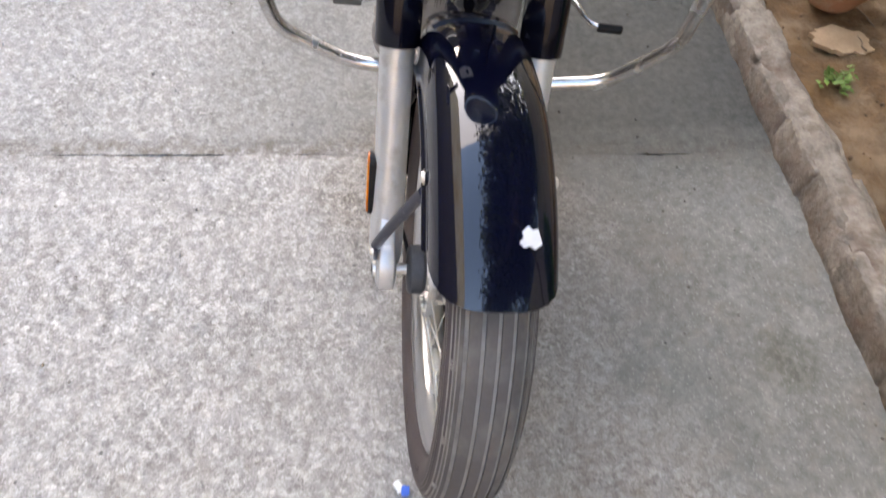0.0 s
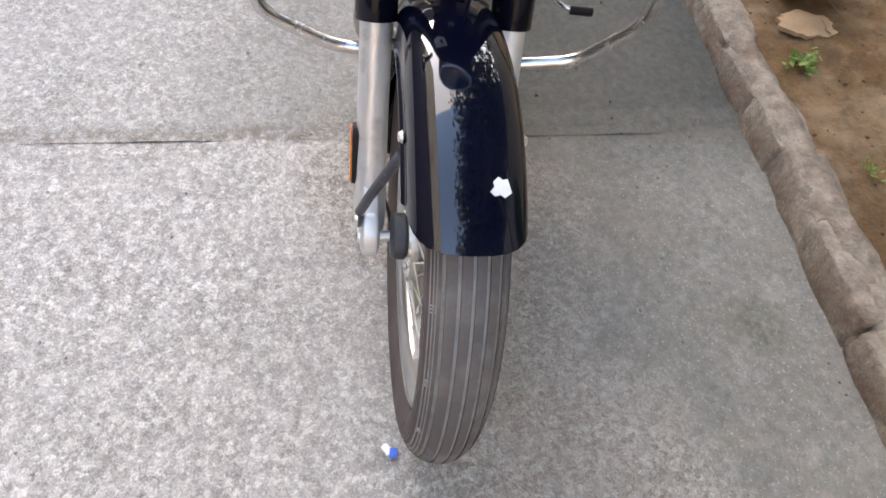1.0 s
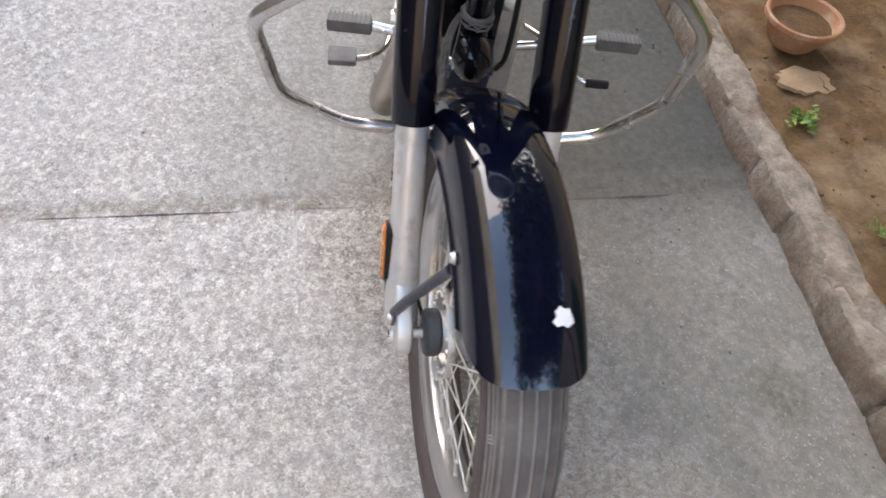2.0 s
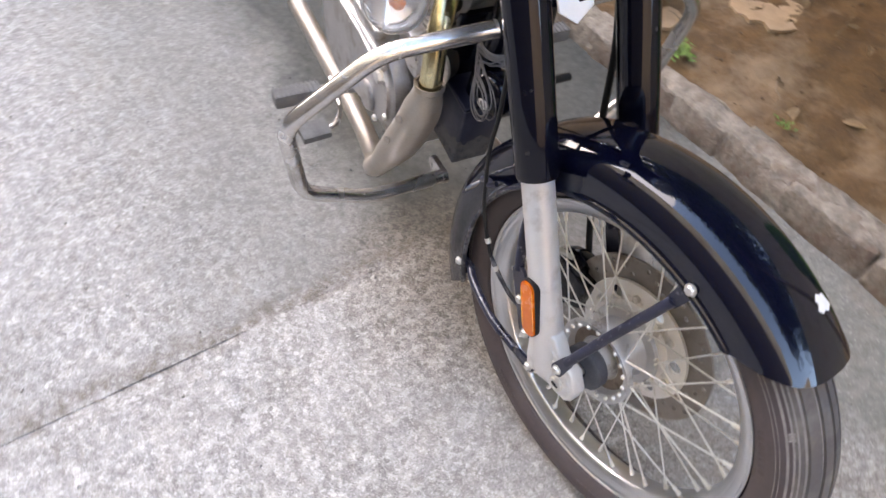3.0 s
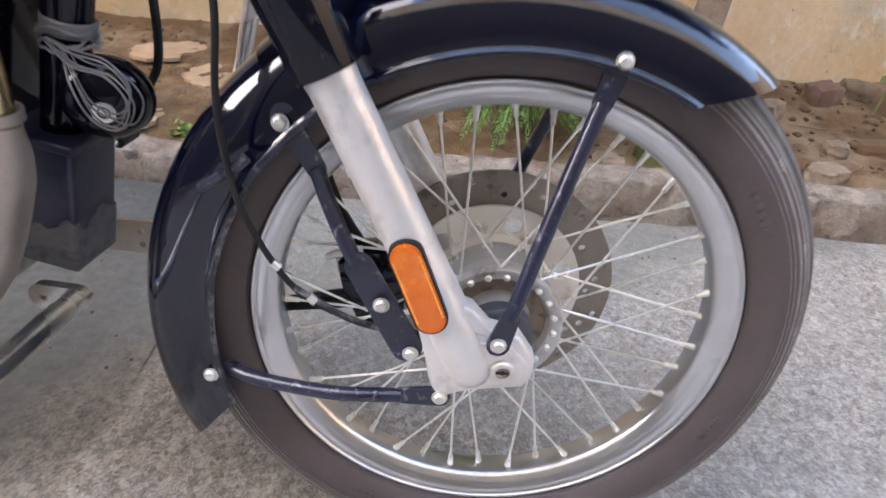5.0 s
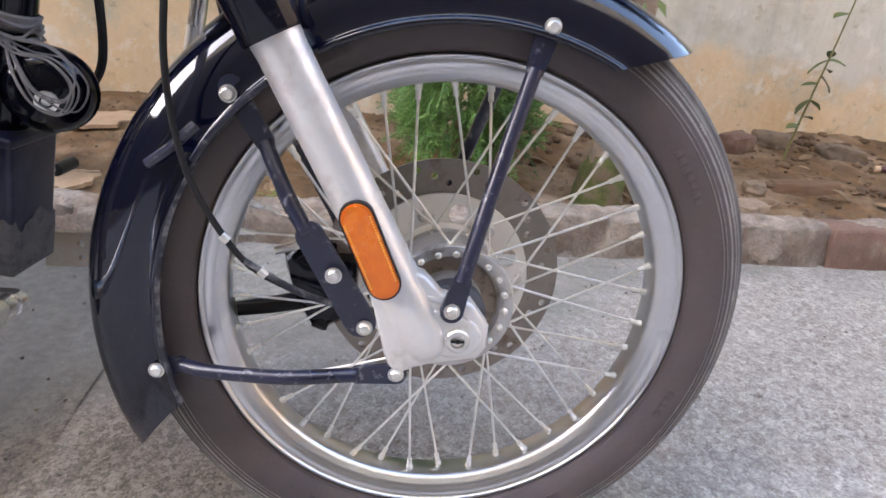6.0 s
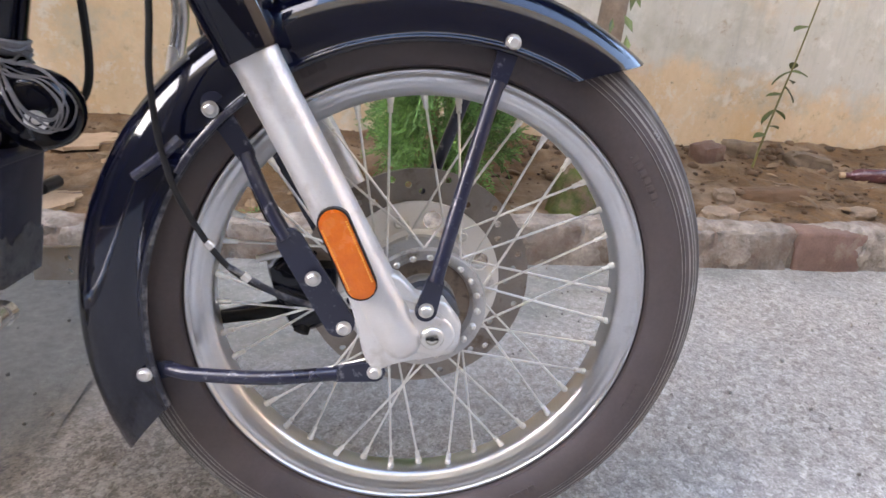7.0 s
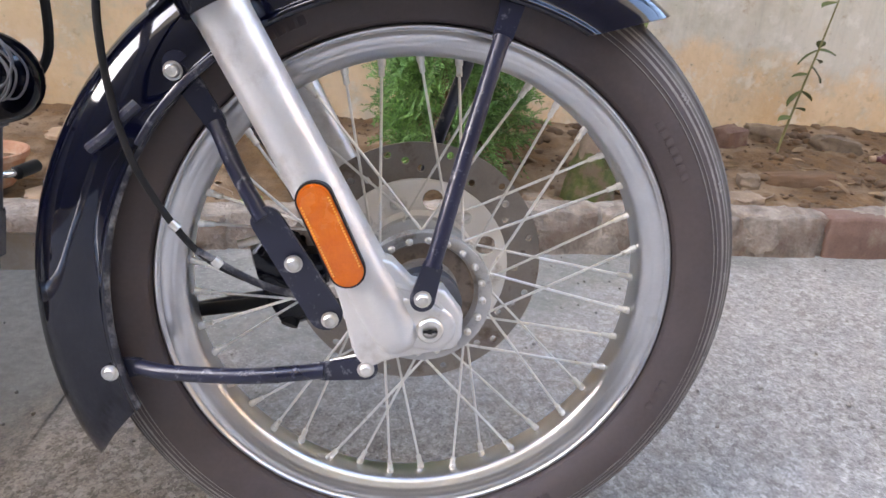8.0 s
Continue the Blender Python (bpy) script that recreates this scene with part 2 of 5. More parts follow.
def plaster(name):
    """Cream lime-washed plaster; a weathered grey-white coat remains on the upper part, with a ragged edge, flakes and ochre patches."""
    m = material(name, (0.60, 0.435, 0.265), (0.78, 0.61, 0.42), 0.9, 0, 3.5, 45.0, 0.9, 0.008, 0.16, stain=(0.60, 0.40, 0.22), stain_scale=2.6, stain_at=0.60, stain_width=0.2)
    t, n = m.node_tree, m.node_tree.nodes
    L, b = t.links.new, n["Principled BSDF"]
    below = b.inputs["Base Color"].links[0].from_socket
    geo, sep = n.new("ShaderNodeNewGeometry"), n.new("ShaderNodeSeparateXYZ")
    L(geo.outputs["Position"], sep.inputs[0])

    def noise_at(scale, detail):
        k = n.new("ShaderNodeTexNoise")
        k.inputs["Scale"].default_value, k.inputs["Detail"].default_value, k.inputs["Roughness"].default_value = scale, detail, 0.68
        L(geo.outputs["Position"], k.inputs["Vector"])
        return k.outputs[0]

    def sums(op, a, c):
        k = n.new("ShaderNodeMath")
        k.operation = op
        L(a, k.inputs[0])
        if isinstance(c, float):
            k.inputs[1].default_value = c
        else:
            L(c, k.inputs[1])
        return k.outputs[0]

    def span(v, a, c, hi=1.0):
        k = n.new("ShaderNodeMapRange")
        k.inputs[1].default_value, k.inputs[2].default_value, k.inputs[4].default_value = a, c, hi
        L(v, k.inputs[0])
        return k.outputs[0]

    def blend(f, a, rgb):
        k = n.new("ShaderNodeMix")
        k.data_type = "RGBA"
        L(f, k.inputs[0])
        L(a, k.inputs[6])
        k.inputs[7].default_value = (*rgb, 1)
        return k.outputs[2]

    height = sums("ADD", sep.outputs[2], sums("MULTIPLY", noise_at(3.0, 9), 0.55))
    height = sums("ADD", height, sums("MULTIPLY", sep.outputs[0], 0.13))
    col = blend(span(height, 0.81, 0.90, 0.88), below, (0.60, 0.60, 0.55))
    col = blend(span(noise_at(16.0, 9), 0.58, 0.68, 0.5), col, (0.72, 0.70, 0.64))
    col = blend(span(noise_at(5.0, 8), 0.52, 0.68, 0.7), col, (0.45, 0.44, 0.36))
    col = blend(span(noise_at(9.0, 9), 0.56, 0.64, 0.55), col, (0.74, 0.72, 0.66))
    col = blend(span(noise_at(13.0, 8), 0.60, 0.72, 0.7), col, (0.36, 0.27, 0.16))
    # rain streaks run down the old coat, ochre shows in soft patches lower down
    long = n.new("ShaderNodeVectorMath")
    long.operation = "MULTIPLY"
    L(geo.outputs["Position"], long.inputs[0])
    long.inputs[1].default_value = (26.0, 26.0, 2.2)
    drip = n.new("ShaderNodeTexNoise")
    drip.inputs["Scale"].default_value, drip.inputs["Detail"].default_value, drip.inputs["Roughness"].default_value = 1.0, 6, 0.7
    L(long.outputs[0], drip.inputs["Vector"])
    wet = sums("MULTIPLY", span(drip.outputs[0], 0.50, 0.72, 0.40), span(height, 0.72, 0.98))
    col = blend(wet, col, (0.36, 0.37, 0.33))
    col = blend(span(noise_at(2.1, 7), 0.55, 0.70, 0.45), col, (0.66, 0.42, 0.20))
    col = blend(span(noise_at(34.0, 6), 0.66, 0.72, 0.8), col, (0.22, 0.19, 0.13))
    L(col, b.inputs["Base Color"])
    return m


MAT = dict(
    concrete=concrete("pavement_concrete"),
    soil=material("damp_soil", (0.060, 0.032, 0.0138), (0.188, 0.105, 0.046), 0.95, 0, 14, 110, 1.0, 0.012, 0.15, stain=(0.27, 0.187, 0.122), stain_scale=3.0, stain_at=0.56, stain_width=0.16),
    plaster=plaster("old_plaster"),
    far_wall=material("shaded_ochre_render", (0.065, 0.049, 0.037), (0.115, 0.085, 0.063), 0.9, 0, 2, 30, 0.3),
    kerb=material("kerb_mortar", (0.105, 0.085, 0.069), (0.37, 0.315, 0.262), 0.92, 0, 26, 120, 1.0, 0.012, 0.14, stain=(0.15, 0.095, 0.068), stain_scale=8.0, stain_at=0.58, stain_width=0.2, island=0.12),
    brick=material("old_brick", (0.115, 0.068, 0.052), (0.195, 0.118, 0.092), 0.92, 0, 20, 160, 0.8, 0.004, 0.15, stain=(0.24, 0.19, 0.15), stain_scale=12, stain_at=0.62, island=0.2),
    earthy=material("earth_stained_brick", (0.085, 0.048, 0.026), (0.155, 0.088, 0.050), 0.95, 0, 20, 160, 0.8, 0.004, 0.15, stain=(0.15, 0.09, 0.055), stain_scale=9, stain_at=0.56, island=0.15),
    # pale orange stands in for sunlight on the walls
    sunlit_wall=material("sunlit_orange_wash", (0.56, 0.43, 0.31), (0.74, 0.60, 0.46), 0.9, 0, 1.2, 30, 0.3, stain=(0.50, 0.31, 0.17), stain_scale=0.9, stain_at=0.56, stain_width=0.2),
    stone=material("garden_stone", (0.125, 0.090, 0.064), (0.31, 0.232, 0.168), 0.92, 0, 25, 150, 0.8, 0.004, 0.15, island=0.25),
    rubber=material("tyre_rubber", (0.050, 0.038, 0.0385), (0.097, 0.076, 0.077), 0.72, 0, 18, 240, 0.3, 0.001, 0.16, stain=(0.085, 0.068, 0.063), stain_scale=7, stain_at=0.58, stain_width=0.34, spec=0.5),
    tread=material("dust_worn_tread", (0.070, 0.061, 0.058), (0.125, 0.112, 0.106), 0.82, 0, 22, 240, 0.3, 0.001, 0.16, stain=(0.17, 0.155, 0.14), stain_scale=16, stain_at=0.58, stain_width=0.2),
    groove=material("dust_in_tread", (0.17, 0.155, 0.145), (0.31, 0.288, 0.27), 0.9, 0, 40, 300, 0.2, 0.0005),
    rim=material("brushed_alloy", (0.50, 0.50, 0.502), (0.62, 0.62, 0.622), 0.30, 1.0, 20, 300, 0.05, 0.0004, 0.2, stain=(0.38, 0.37, 0.355), stain_scale=26, stain_at=0.74, stain_width=0.2, alpha_rough=0.02),
    hub=material("cast_alloy", (0.44, 0.43, 0.42), (0.62, 0.61, 0.59), 0.42, 0.6, 40, 400, 0.2, 0.0008, 0.2, stain=(0.25, 0.22, 0.19), stain_scale=30, stain_at=0.6),
    fork=material("silver_painted_fork", (0.62, 0.607, 0.588), (0.74, 0.727, 0.708), 0.33, 0.5, 30, 420, 0.12, 0.0005, 0.2, stain=(0.46, 0.425, 0.39), stain_scale=22, stain_at=0.64, stain_width=0.18),
    spoke=material("spoke_steel", (0.70, 0.68, 0.63), (0.86, 0.84, 0.79), 0.32, 0.6, 60, 400, 0.05, 0.0003, 0.2, stain=(0.36, 0.28, 0.18), stain_scale=60, stain_at=0.64),
    disc=material("brake_disc_steel", (0.21, 0.180, 0.155), (0.33, 0.290, 0.255), 0.42, 0.7, 50, 500, 0.1, 0.0004, 0.2, stain=(0.17, 0.125, 0.095), stain_scale=25, stain_at=0.6),
    paint=material("navy_black_paint", (0.0014, 0.0021, 0.0078), (0.0022, 0.0033, 0.0120), 0.055, 0, 3, 60, 0.0, coat=0.0, spec=0.58, stain=(0.04, 0.036, 0.036), stain_scale=90, stain_at=0.78, stain_width=0.05, alpha_rough=0.008),
    dusty=material("dusty_black_paint", (0.005, 0.0065, 0.019), (0.012, 0.015, 0.038), 0.30, 0, 14, 120, 0.05, 0.0005, 0.2, coat=0.2, stain=(0.17, 0.17, 0.19), stain_scale=95, stain_at=0.63, stain_width=0.10),
    black=material("black_enamel", (0.0014, 0.0018, 0.0055), (0.003, 0.0036, 0.0095), 0.07, 0, 10, 200, 0.02, 0.0003, coat=0.0, spec=0.32, alpha_rough=0.04, stain=(0.045, 0.042, 0.04), stain_scale=40, stain_at=0.7),
    worn=material("worn_hem", (0.004, 0.005, 0.012), (0.012, 0.013, 0.022), 0.4, 0, 30, 150, 0.2, 0.0006, 0.2, stain=(0.20, 0.195, 0.20), stain_scale=42, stain_at=0.55, stain_width=0.16),
    caked=material("dust_caked_paint", (0.004, 0.006, 0.021), (0.011, 0.014, 0.040), 0.4, 0, 14, 120, 0.1, 0.0008, 0.2, stain=(0.045, 0.048, 0.075), stain_scale=10, stain_at=0.60, stain_width=0.2),
    plastic=material("black_plastic", (0.004, 0.004, 0.005), (0.011, 0.0105, 0.011), 0.5, 0, 30, 400, 0.15, 0.0005, spec=0.3),
    pedal=material("dusty_pedal_rubber", (0.075, 0.072, 0.07), (0.15, 0.145, 0.14), 0.8, 0, 30, 300, 0.2, 0.0006),
    crust=material("dried_mud", (0.055, 0.054, 0.060), (0.150, 0.146, 0.150), 0.85, 0, 34, 260, 0.5, 0.0006, 0.2, stain=(0.020, 0.021, 0.034), stain_scale=26, stain_at=0.58, stain_width=0.16),
    hub_dust=material("brown_road_dust", (0.19, 0.145, 0.115), (0.32, 0.255, 0.21), 0.9, 0, 60, 400, 0.4, 0.0005, 0.2, stain=(0.12, 0.09, 0.07), stain_scale=50, stain_at=0.6),
    chrome=material("worn_chrome", (0.62, 0.61, 0.60), (0.78, 0.77, 0.76), 0.12, 1.0, 12, 300, 0.02, 0.0003, stain=(0.42, 0.40, 0.37), stain_scale=12, stain_at=0.64, stain_width=0.2),
    guard=material("dull_chrome_bar", (0.56, 0.545, 0.53), (0.72, 0.705, 0.69), 0.19, 0.95, 14, 300, 0.05, 0.0004, stain=(0.34, 0.31, 0.28), stain_scale=16, stain_at=0.6, stain_width=0.2),
    exhaust=material("tarnished_silencer", (0.29, 0.256, 0.224), (0.41, 0.370, 0.327), 0.42, 0.7, 16, 300, 0.08, 0.0005, stain=(0.33, 0.27, 0.21), stain_scale=12, stain_at=0.58),
    header=material("blued_header", (0.48, 0.39, 0.20), (0.70, 0.63, 0.42), 0.20, 1.0, 18, 200, 0.05, 0.0004, stain=(0.25, 0.17, 0.07), stain_scale=20, stain_at=0.58),
    engine=material("cast_engine_alloy", (0.31, 0.303, 0.300), (0.46, 0.452, 0.448), 0.36, 0.8, 26, 260, 0.3, 0.001, stain=(0.20, 0.165, 0.13), stain_scale=20, stain_at=0.6, stain_width=0.2),
    fin=material("dusty_cooling_fin", (0.10, 0.095, 0.092), (0.20, 0.191, 0.185), 0.5, 0.4, 26, 260, 0.3, 0.001, stain=(0.17, 0.14, 0.11), stain_scale=22, stain_at=0.58),
    carrier=material("pale_cast_carrier", (0.80, 0.765, 0.725), (0.88, 0.845, 0.805), 0.5, 0.0, 40, 400, 0.2, 0.0006, 0.2, stain=(0.42, 0.36, 0.30), stain_scale=26, stain_at=0.62),
    bolt=material("zinc_bolt", (0.56, 0.54, 0.50), (0.74, 0.72, 0.68), 0.30, 0.85, 90, 600, 0.1, 0.0003),
    amber=material("amber_reflector", (0.62, 0.110, 0.002), (0.74, 0.165, 0.005), 0.20, 0, 60, 300, 0.35, 0.0006, coat=0.3),
    prism=material("bright_prism", (0.92, 0.36, 0.03), (0.98, 0.52, 0.10), 0.12, coat=0.6),
    white=material("white_plate", (0.72, 0.72, 0.72), (0.80, 0.80, 0.79), 0.4),
    chip=material("bare_filler", (0.68, 0.68, 0.67), (0.80, 0.80, 0.79), 0.7, 0, 60, 300, 0.5, 0.001),
    terracotta=material("terracotta", (0.36, 0.17, 0.10), (0.50, 0.27, 0.17), 0.85, 0, 14, 160, 0.4, 0.002, stain=(0.52, 0.40, 0.30), stain_scale=9, stain_at=0.6),
    render=material("broken_render", (0.36, 0.240, 0.150), (0.50, 0.350, 0.230), 0.92, 0, 20, 160, 0.6, 0.003),
    bark=material("mossy_bark", (0.17, 0.12, 0.085), (0.33, 0.25, 0.19), 0.95, 0, 18, 130, 1.0, 0.006, stain=(0.12, 0.12, 0.05), stain_scale=7, stain_at=0.64, stain_width=0.2),
    thuja=material("thuja_green", (0.058, 0.156, 0.036), (0.156, 0.325, 0.085), 0.6, 0, 12, 90, 0.0, island=0.45),
    moss=material("green_moss", (0.045, 0.058, 0.014), (0.11, 0.13, 0.028), 0.95, 0, 40, 200, 1.0, 0.006, stain=(0.15, 0.105, 0.072), stain_scale=20, stain_at=0.53, stain_width=0.16),
    clod=material("soil_clod", (0.07, 0.042, 0.024), (0.17, 0.105, 0.062), 0.95, 0, 30, 160, 0.9, 0.005, island=0.3),
    leaf=material("leaf_green", (0.055, 0.085, 0.022), (0.13, 0.165, 0.048), 0.5, 0, 20, 90, 0.0, island=0.35),
    weed=material("weed_green", (0.09, 0.17, 0.035), (0.17, 0.28, 0.065), 0.55, 0, 30, 90, 0.0, island=0.3),
    stem=material("green_stem", (0.14, 0.15, 0.06), (0.24, 0.22, 0.09), 0.7),
    dry=material("dry_leaf", (0.12, 0.075, 0.042), (0.28, 0.19, 0.11), 0.8, 0, 30, 160, 0.3, 0.001, island=0.3),
    blue=material("blue_plastic", (0.02, 0.10, 0.50), (0.03, 0.16, 0.60), 0.4),
    brown_glass=material("brown_bottle_plastic", (0.07, 0.025, 0.03), (0.12, 0.045, 0.05), 0.2, coat=0.5),
    drive=material("grey_dusty_drive", (0.040, 0.044, 0.054), (0.085, 0.090, 0.102), 0.5, 0.2, 30, 300, 0.1, 0.0005),
    wire=material("grey_wire", (0.07, 0.068, 0.072), (0.20, 0.195, 0.20), 0.5),
)


def glass(name, tint, rough=0.05):
    m = bpy.data.materials.new(name)
    m.use_nodes = True
    b = m.node_tree.nodes["Principled BSDF"]
    b.inputs["Base Color"].default_value = (*tint, 1)
    b.inputs["Transmission Weight"].default_value, b.inputs["Roughness"].default_value, b.inputs["IOR"].default_value = 0.9, rough, 1.45
    return m


cells = MAT["amber"].node_tree
cell = cells.nodes.new("ShaderNodeTexVoronoi")
cell.inputs["Scale"].default_value = 420
cells.links.new(next(k for k in cells.nodes if k.type == "TEX_COORD").outputs["Object"], cell.inputs["Vector"])
cells.links.new(cell.outputs["Distance"], next(k for k in cells.nodes if k.type == "BUMP").inputs["Height"])

MAT["lens"] = glass("clear_lens", (0.95, 0.95, 0.95), 0.03)

# ------------------------------------------------------------------ helpers
PLACE = {}


def thing(name, m, label, category, kind="", group=""):
    ob = new(name)
    ob.empty_display_size = 0.05
    ob.matrix_basis = m
    PLACE[ob] = m
    return tagged(ob, label, category, group, kind)


def put(name, mesh, m=Matrix(), parent=None, label=""):
    """An object on a mesh, at the world pose m, under a parent."""
    ob = new(name, mesh)
    PLACE[ob] = m
    ob.parent = parent
    ob.matrix_basis = PLACE[parent].inverted() @ m if parent else m
    return tagged(ob, label)


def mesh_of(name, bm, mat, smooth=True, sharp=40):
    bmesh.ops.recalc_face_normals(bm, faces=bm.faces[:])
    for f in bm.faces:
        f.smooth = smooth
    if smooth:
        for e in bm.edges:
            if len(e.link_faces) == 2 and e.calc_face_angle(0) > radians(sharp):
                e.smooth = False
    me = bpy.data.meshes.new(name)
    bm.to_mesh(me)
    bm.free()
    me.materials.append(MAT[mat] if isinstance(mat, str) else mat)
    return me


def part(name, bm, mat, parent, m=Matrix(), label="", smooth=True, sharp=40):
    return put(name, mesh_of(name, bm, mat, smooth, sharp), m, parent, label)


def catmull(points, steps=8):
    p = [Vector(q) for q in points]
    p = [p[0] * 2 - p[1]] + p + [p[-1] * 2 - p[-2]]
    out = []
    for i in range(1, len(p) - 2):
        for s in range(steps):
            t = s / steps
            out.append(0.5 * ((2 * p[i]) + (p[i + 1] - p[i - 1]) * t + (2 * p[i - 1] - 5 * p[i] + 4 * p[i + 1] - p[i + 2]) * t * t
                              + (3 * p[i] - p[i - 1] - 3 * p[i + 1] + p[i + 2]) * t ** 3))
    return out + [p[-2]]


def rounded(points, radius, steps=6):
    """A path of straight runs with bends of a radius at its corners."""
    p = [Vector(q) for q in points]
    out = [p[0]]
    for a, b, c in zip(p, p[1:], p[2:]):
        r = min(radius, (a - b).length * 0.45, (c - b).length * 0.45)
        s, e = b + (a - b).normalized() * r, b + (c - b).normalized() * r
        for k in range(steps + 1):
            t = k / steps
            out.append(s * (1 - t) ** 2 + b * 2 * t * (1 - t) + e * t * t)
    return out + [p[-1]]


def tube(points, radius, sides=12, bm=None, caps=True):
    """A pipe along points; radius: a number or one for each point."""
    bm = bm or bmesh.new()
    p = [Vector(q) for q in points]
    rs = radius if isinstance(radius, (list, tuple)) else [radius] * len(p)
    up, rings = None, []
    for i, q in enumerate(p):
        d = (p[min(i + 1, len(p) - 1)] - p[max(i - 1, 0)]).normalized()
        if up is None:
            up = d.orthogonal().normalized()
        up = (up - d * up.dot(d)).normalized()
        side = d.cross(up)
        rings.append([bm.verts.new(q + (up * math.cos(a) + side * math.sin(a)) * rs[i]) for a in [2 * math.pi * k / sides for k in range(sides)]])
    for a, b in zip(rings, rings[1:]):
        for k in range(sides):
            bm.faces.new((a[k], a[(k + 1) % sides], b[(k + 1) % sides], b[k]))
    if caps:
        bm.faces.new(rings[0][::-1])
        bm.faces.new(rings[-1])
    return bm


def lathe(profile, segments=48, axis="y", start=0.0, sweep=360.0, bm=None, closed=False):
    """Turns a profile of (along the axis, radius) about an axis through the origin."""
    bm = bm or bmesh.new()
    full = abs(sweep) > 359.9
    count = segments if full else segments + 1
    rings = []
    for k in range(count):
        a = radians(start + sweep * k / segments)
        c, s = math.cos(a), math.sin(a)
        rings.append([bm.verts.new({"y": (r * c, h, r * s), "x": (h, r * c, r * s), "z": (r * c, r * s, h)}[axis]) for h, r in profile])
    n = len(profile)
    for k in range(segments):
        a, b = rings[k], rings[(k + 1) % count]
        for i in range(n if closed else n - 1):
            j = (i + 1) % n
            bm.faces.new((a[i], a[j], b[j], b[i]))
    bmesh.ops.remove_doubles(bm, verts=bm.verts[:], dist=1e-6)
    return bm


def block(size, at=(0, 0, 0), bevel=0.004, segments=2, m=None, bm=None):
    """A bevelled box."""
    one = bmesh.new()
    bmesh.ops.create_cube(one, size=1.0, matrix=Matrix.Diagonal((*size, 1)))
    if bevel:
        bmesh.ops.bevel(one, geom=one.edges[:], offset=bevel, segments=segments, profile=0.6, affect="EDGES")
    bmesh.ops.transform(one, matrix=Matrix.Translation(at) @ (m or Matrix()), verts=one.verts[:])
    return join(bm, one) if bm else one


def join(bm, other, m=None):
    """Adds the mesh of another bmesh."""
    if m:
        bmesh.ops.transform(other, matrix=m, verts=other.verts[:])
    idx = {v: bm.verts.new(v.co) for v in other.verts}
    for f in other.faces:
        bm.faces.new([idx[v] for v in f.verts])
    other.free()
    return bm


def plate(loops, thick, at=0.0, bevel=0.0):
    """A plate in the x-z plane from an outer loop and holes, thick along y from at."""
    bm = bmesh.new()
    edges = []
    for loop in loops:
        vs = [bm.verts.new((x, at, z)) for x, z in loop]
        edges += [bm.edges.new((a, b)) for a, b in zip(vs, vs[1:] + vs[:1])]
    bmesh.ops.triangle_fill(bm, use_beauty=True, edges=edges, normal=(0, 1, 0))
    out = bmesh.ops.extrude_face_region(bm, geom=bm.faces[:])
    bmesh.ops.translate(bm, verts=[v for v in out["geom"] if isinstance(v, bmesh.types.BMVert)], vec=(0, thick, 0))
    return bm


def ring(r, n=32, cx=0.0, cz=0.0):
    return [(cx + r * math.cos(2 * math.pi * k / n), cz + r * math.sin(2 * math.pi * k / n)) for k in range(n)]


def capsule(a, b, ra, rb, n=10):
    """Outline in the plane of a bar with round ends."""
    a, b = Vector(a), Vector(b)
    d = math.atan2(b.y - a.y, b.x - a.x)
    pts = [(a.x + ra * math.cos(d + math.pi / 2 + math.pi * k / n), a.y + ra * math.sin(d + math.pi / 2 + math.pi * k / n)) for k in range(n + 1)]
    return pts + [(b.x + rb * math.cos(d - math.pi / 2 + math.pi * k / n), b.y + rb * math.sin(d - math.pi / 2 + math.pi * k / n)) for k in range(n + 1)]


def bolt_mesh(r=0.0062, h=0.0055):
    """A domed hex-flange bolt head; axis along -y, standing on y = 0."""
    bm = lathe([(0.0, r * 1.25), (-h * 0.25, r * 1.25), (-h * 0.3, r)], 20)
    bm = lathe([(-h * 0.3, r), (-h * 0.8, r * 0.95), (-h, r * 0.7), (-h * 0.9, r * 0.45), (-h * 0.85, 0.0001)], 20, bm=bm)
    return mesh_of("bolt", bm, "bolt", sharp=50)


def lumpy(size, rough=0.2, seed=0.0, cuts=3, bevel=0.25, fine=0.0):
    """A worn stone or brick: a box, rounded and pushed about by noise."""
    bm = bmesh.new()
    bmesh.ops.create_cube(bm, size=2.0)
    bmesh.ops.subdivide_edges(bm, edges=bm.edges[:], cuts=cuts, use_grid_fill=True)
    for v in bm.verts:
        c = v.co.copy()
        s = c.normalized() * 1.25
        c = c.lerp(s, bevel)
        n1 = noise.noise_vector(c * 1.3 + Vector((seed, seed * 0.7, 3.1)))
        n2 = noise.noise_vector(c * 3.7 + Vector((seed * 1.3, 1.0, seed)))
        c += n1 * rough + n2 * rough * 0.45
        if fine:
            c += c.normalized() * fine * noise.noise(Vector((c.x * size[0], c.y * size[1], c.z * size[2])) * 60 + Vector((seed, 0, 0)))
        v.co = Vector((c.x * size[0] / 2, c.y * size[1] / 2, c.z * size[2] / 2))
    return bm

# ------------------------------------------------------------------ structure


def soil_height(x, y):
    rise = 0.02 + 0.085 * min(1, max(0, (y - 1.0) / 0.9)) ** 1.2
    q = Vector((x, y, 0.0))
    crust = 0.030 * max(0, min(1, (y - 1.62) / 0.16)) * max(0, noise.noise(Vector((x * 3.1, y * 2.0, 8.0))) + 0.25) if x > 0.3 else 0
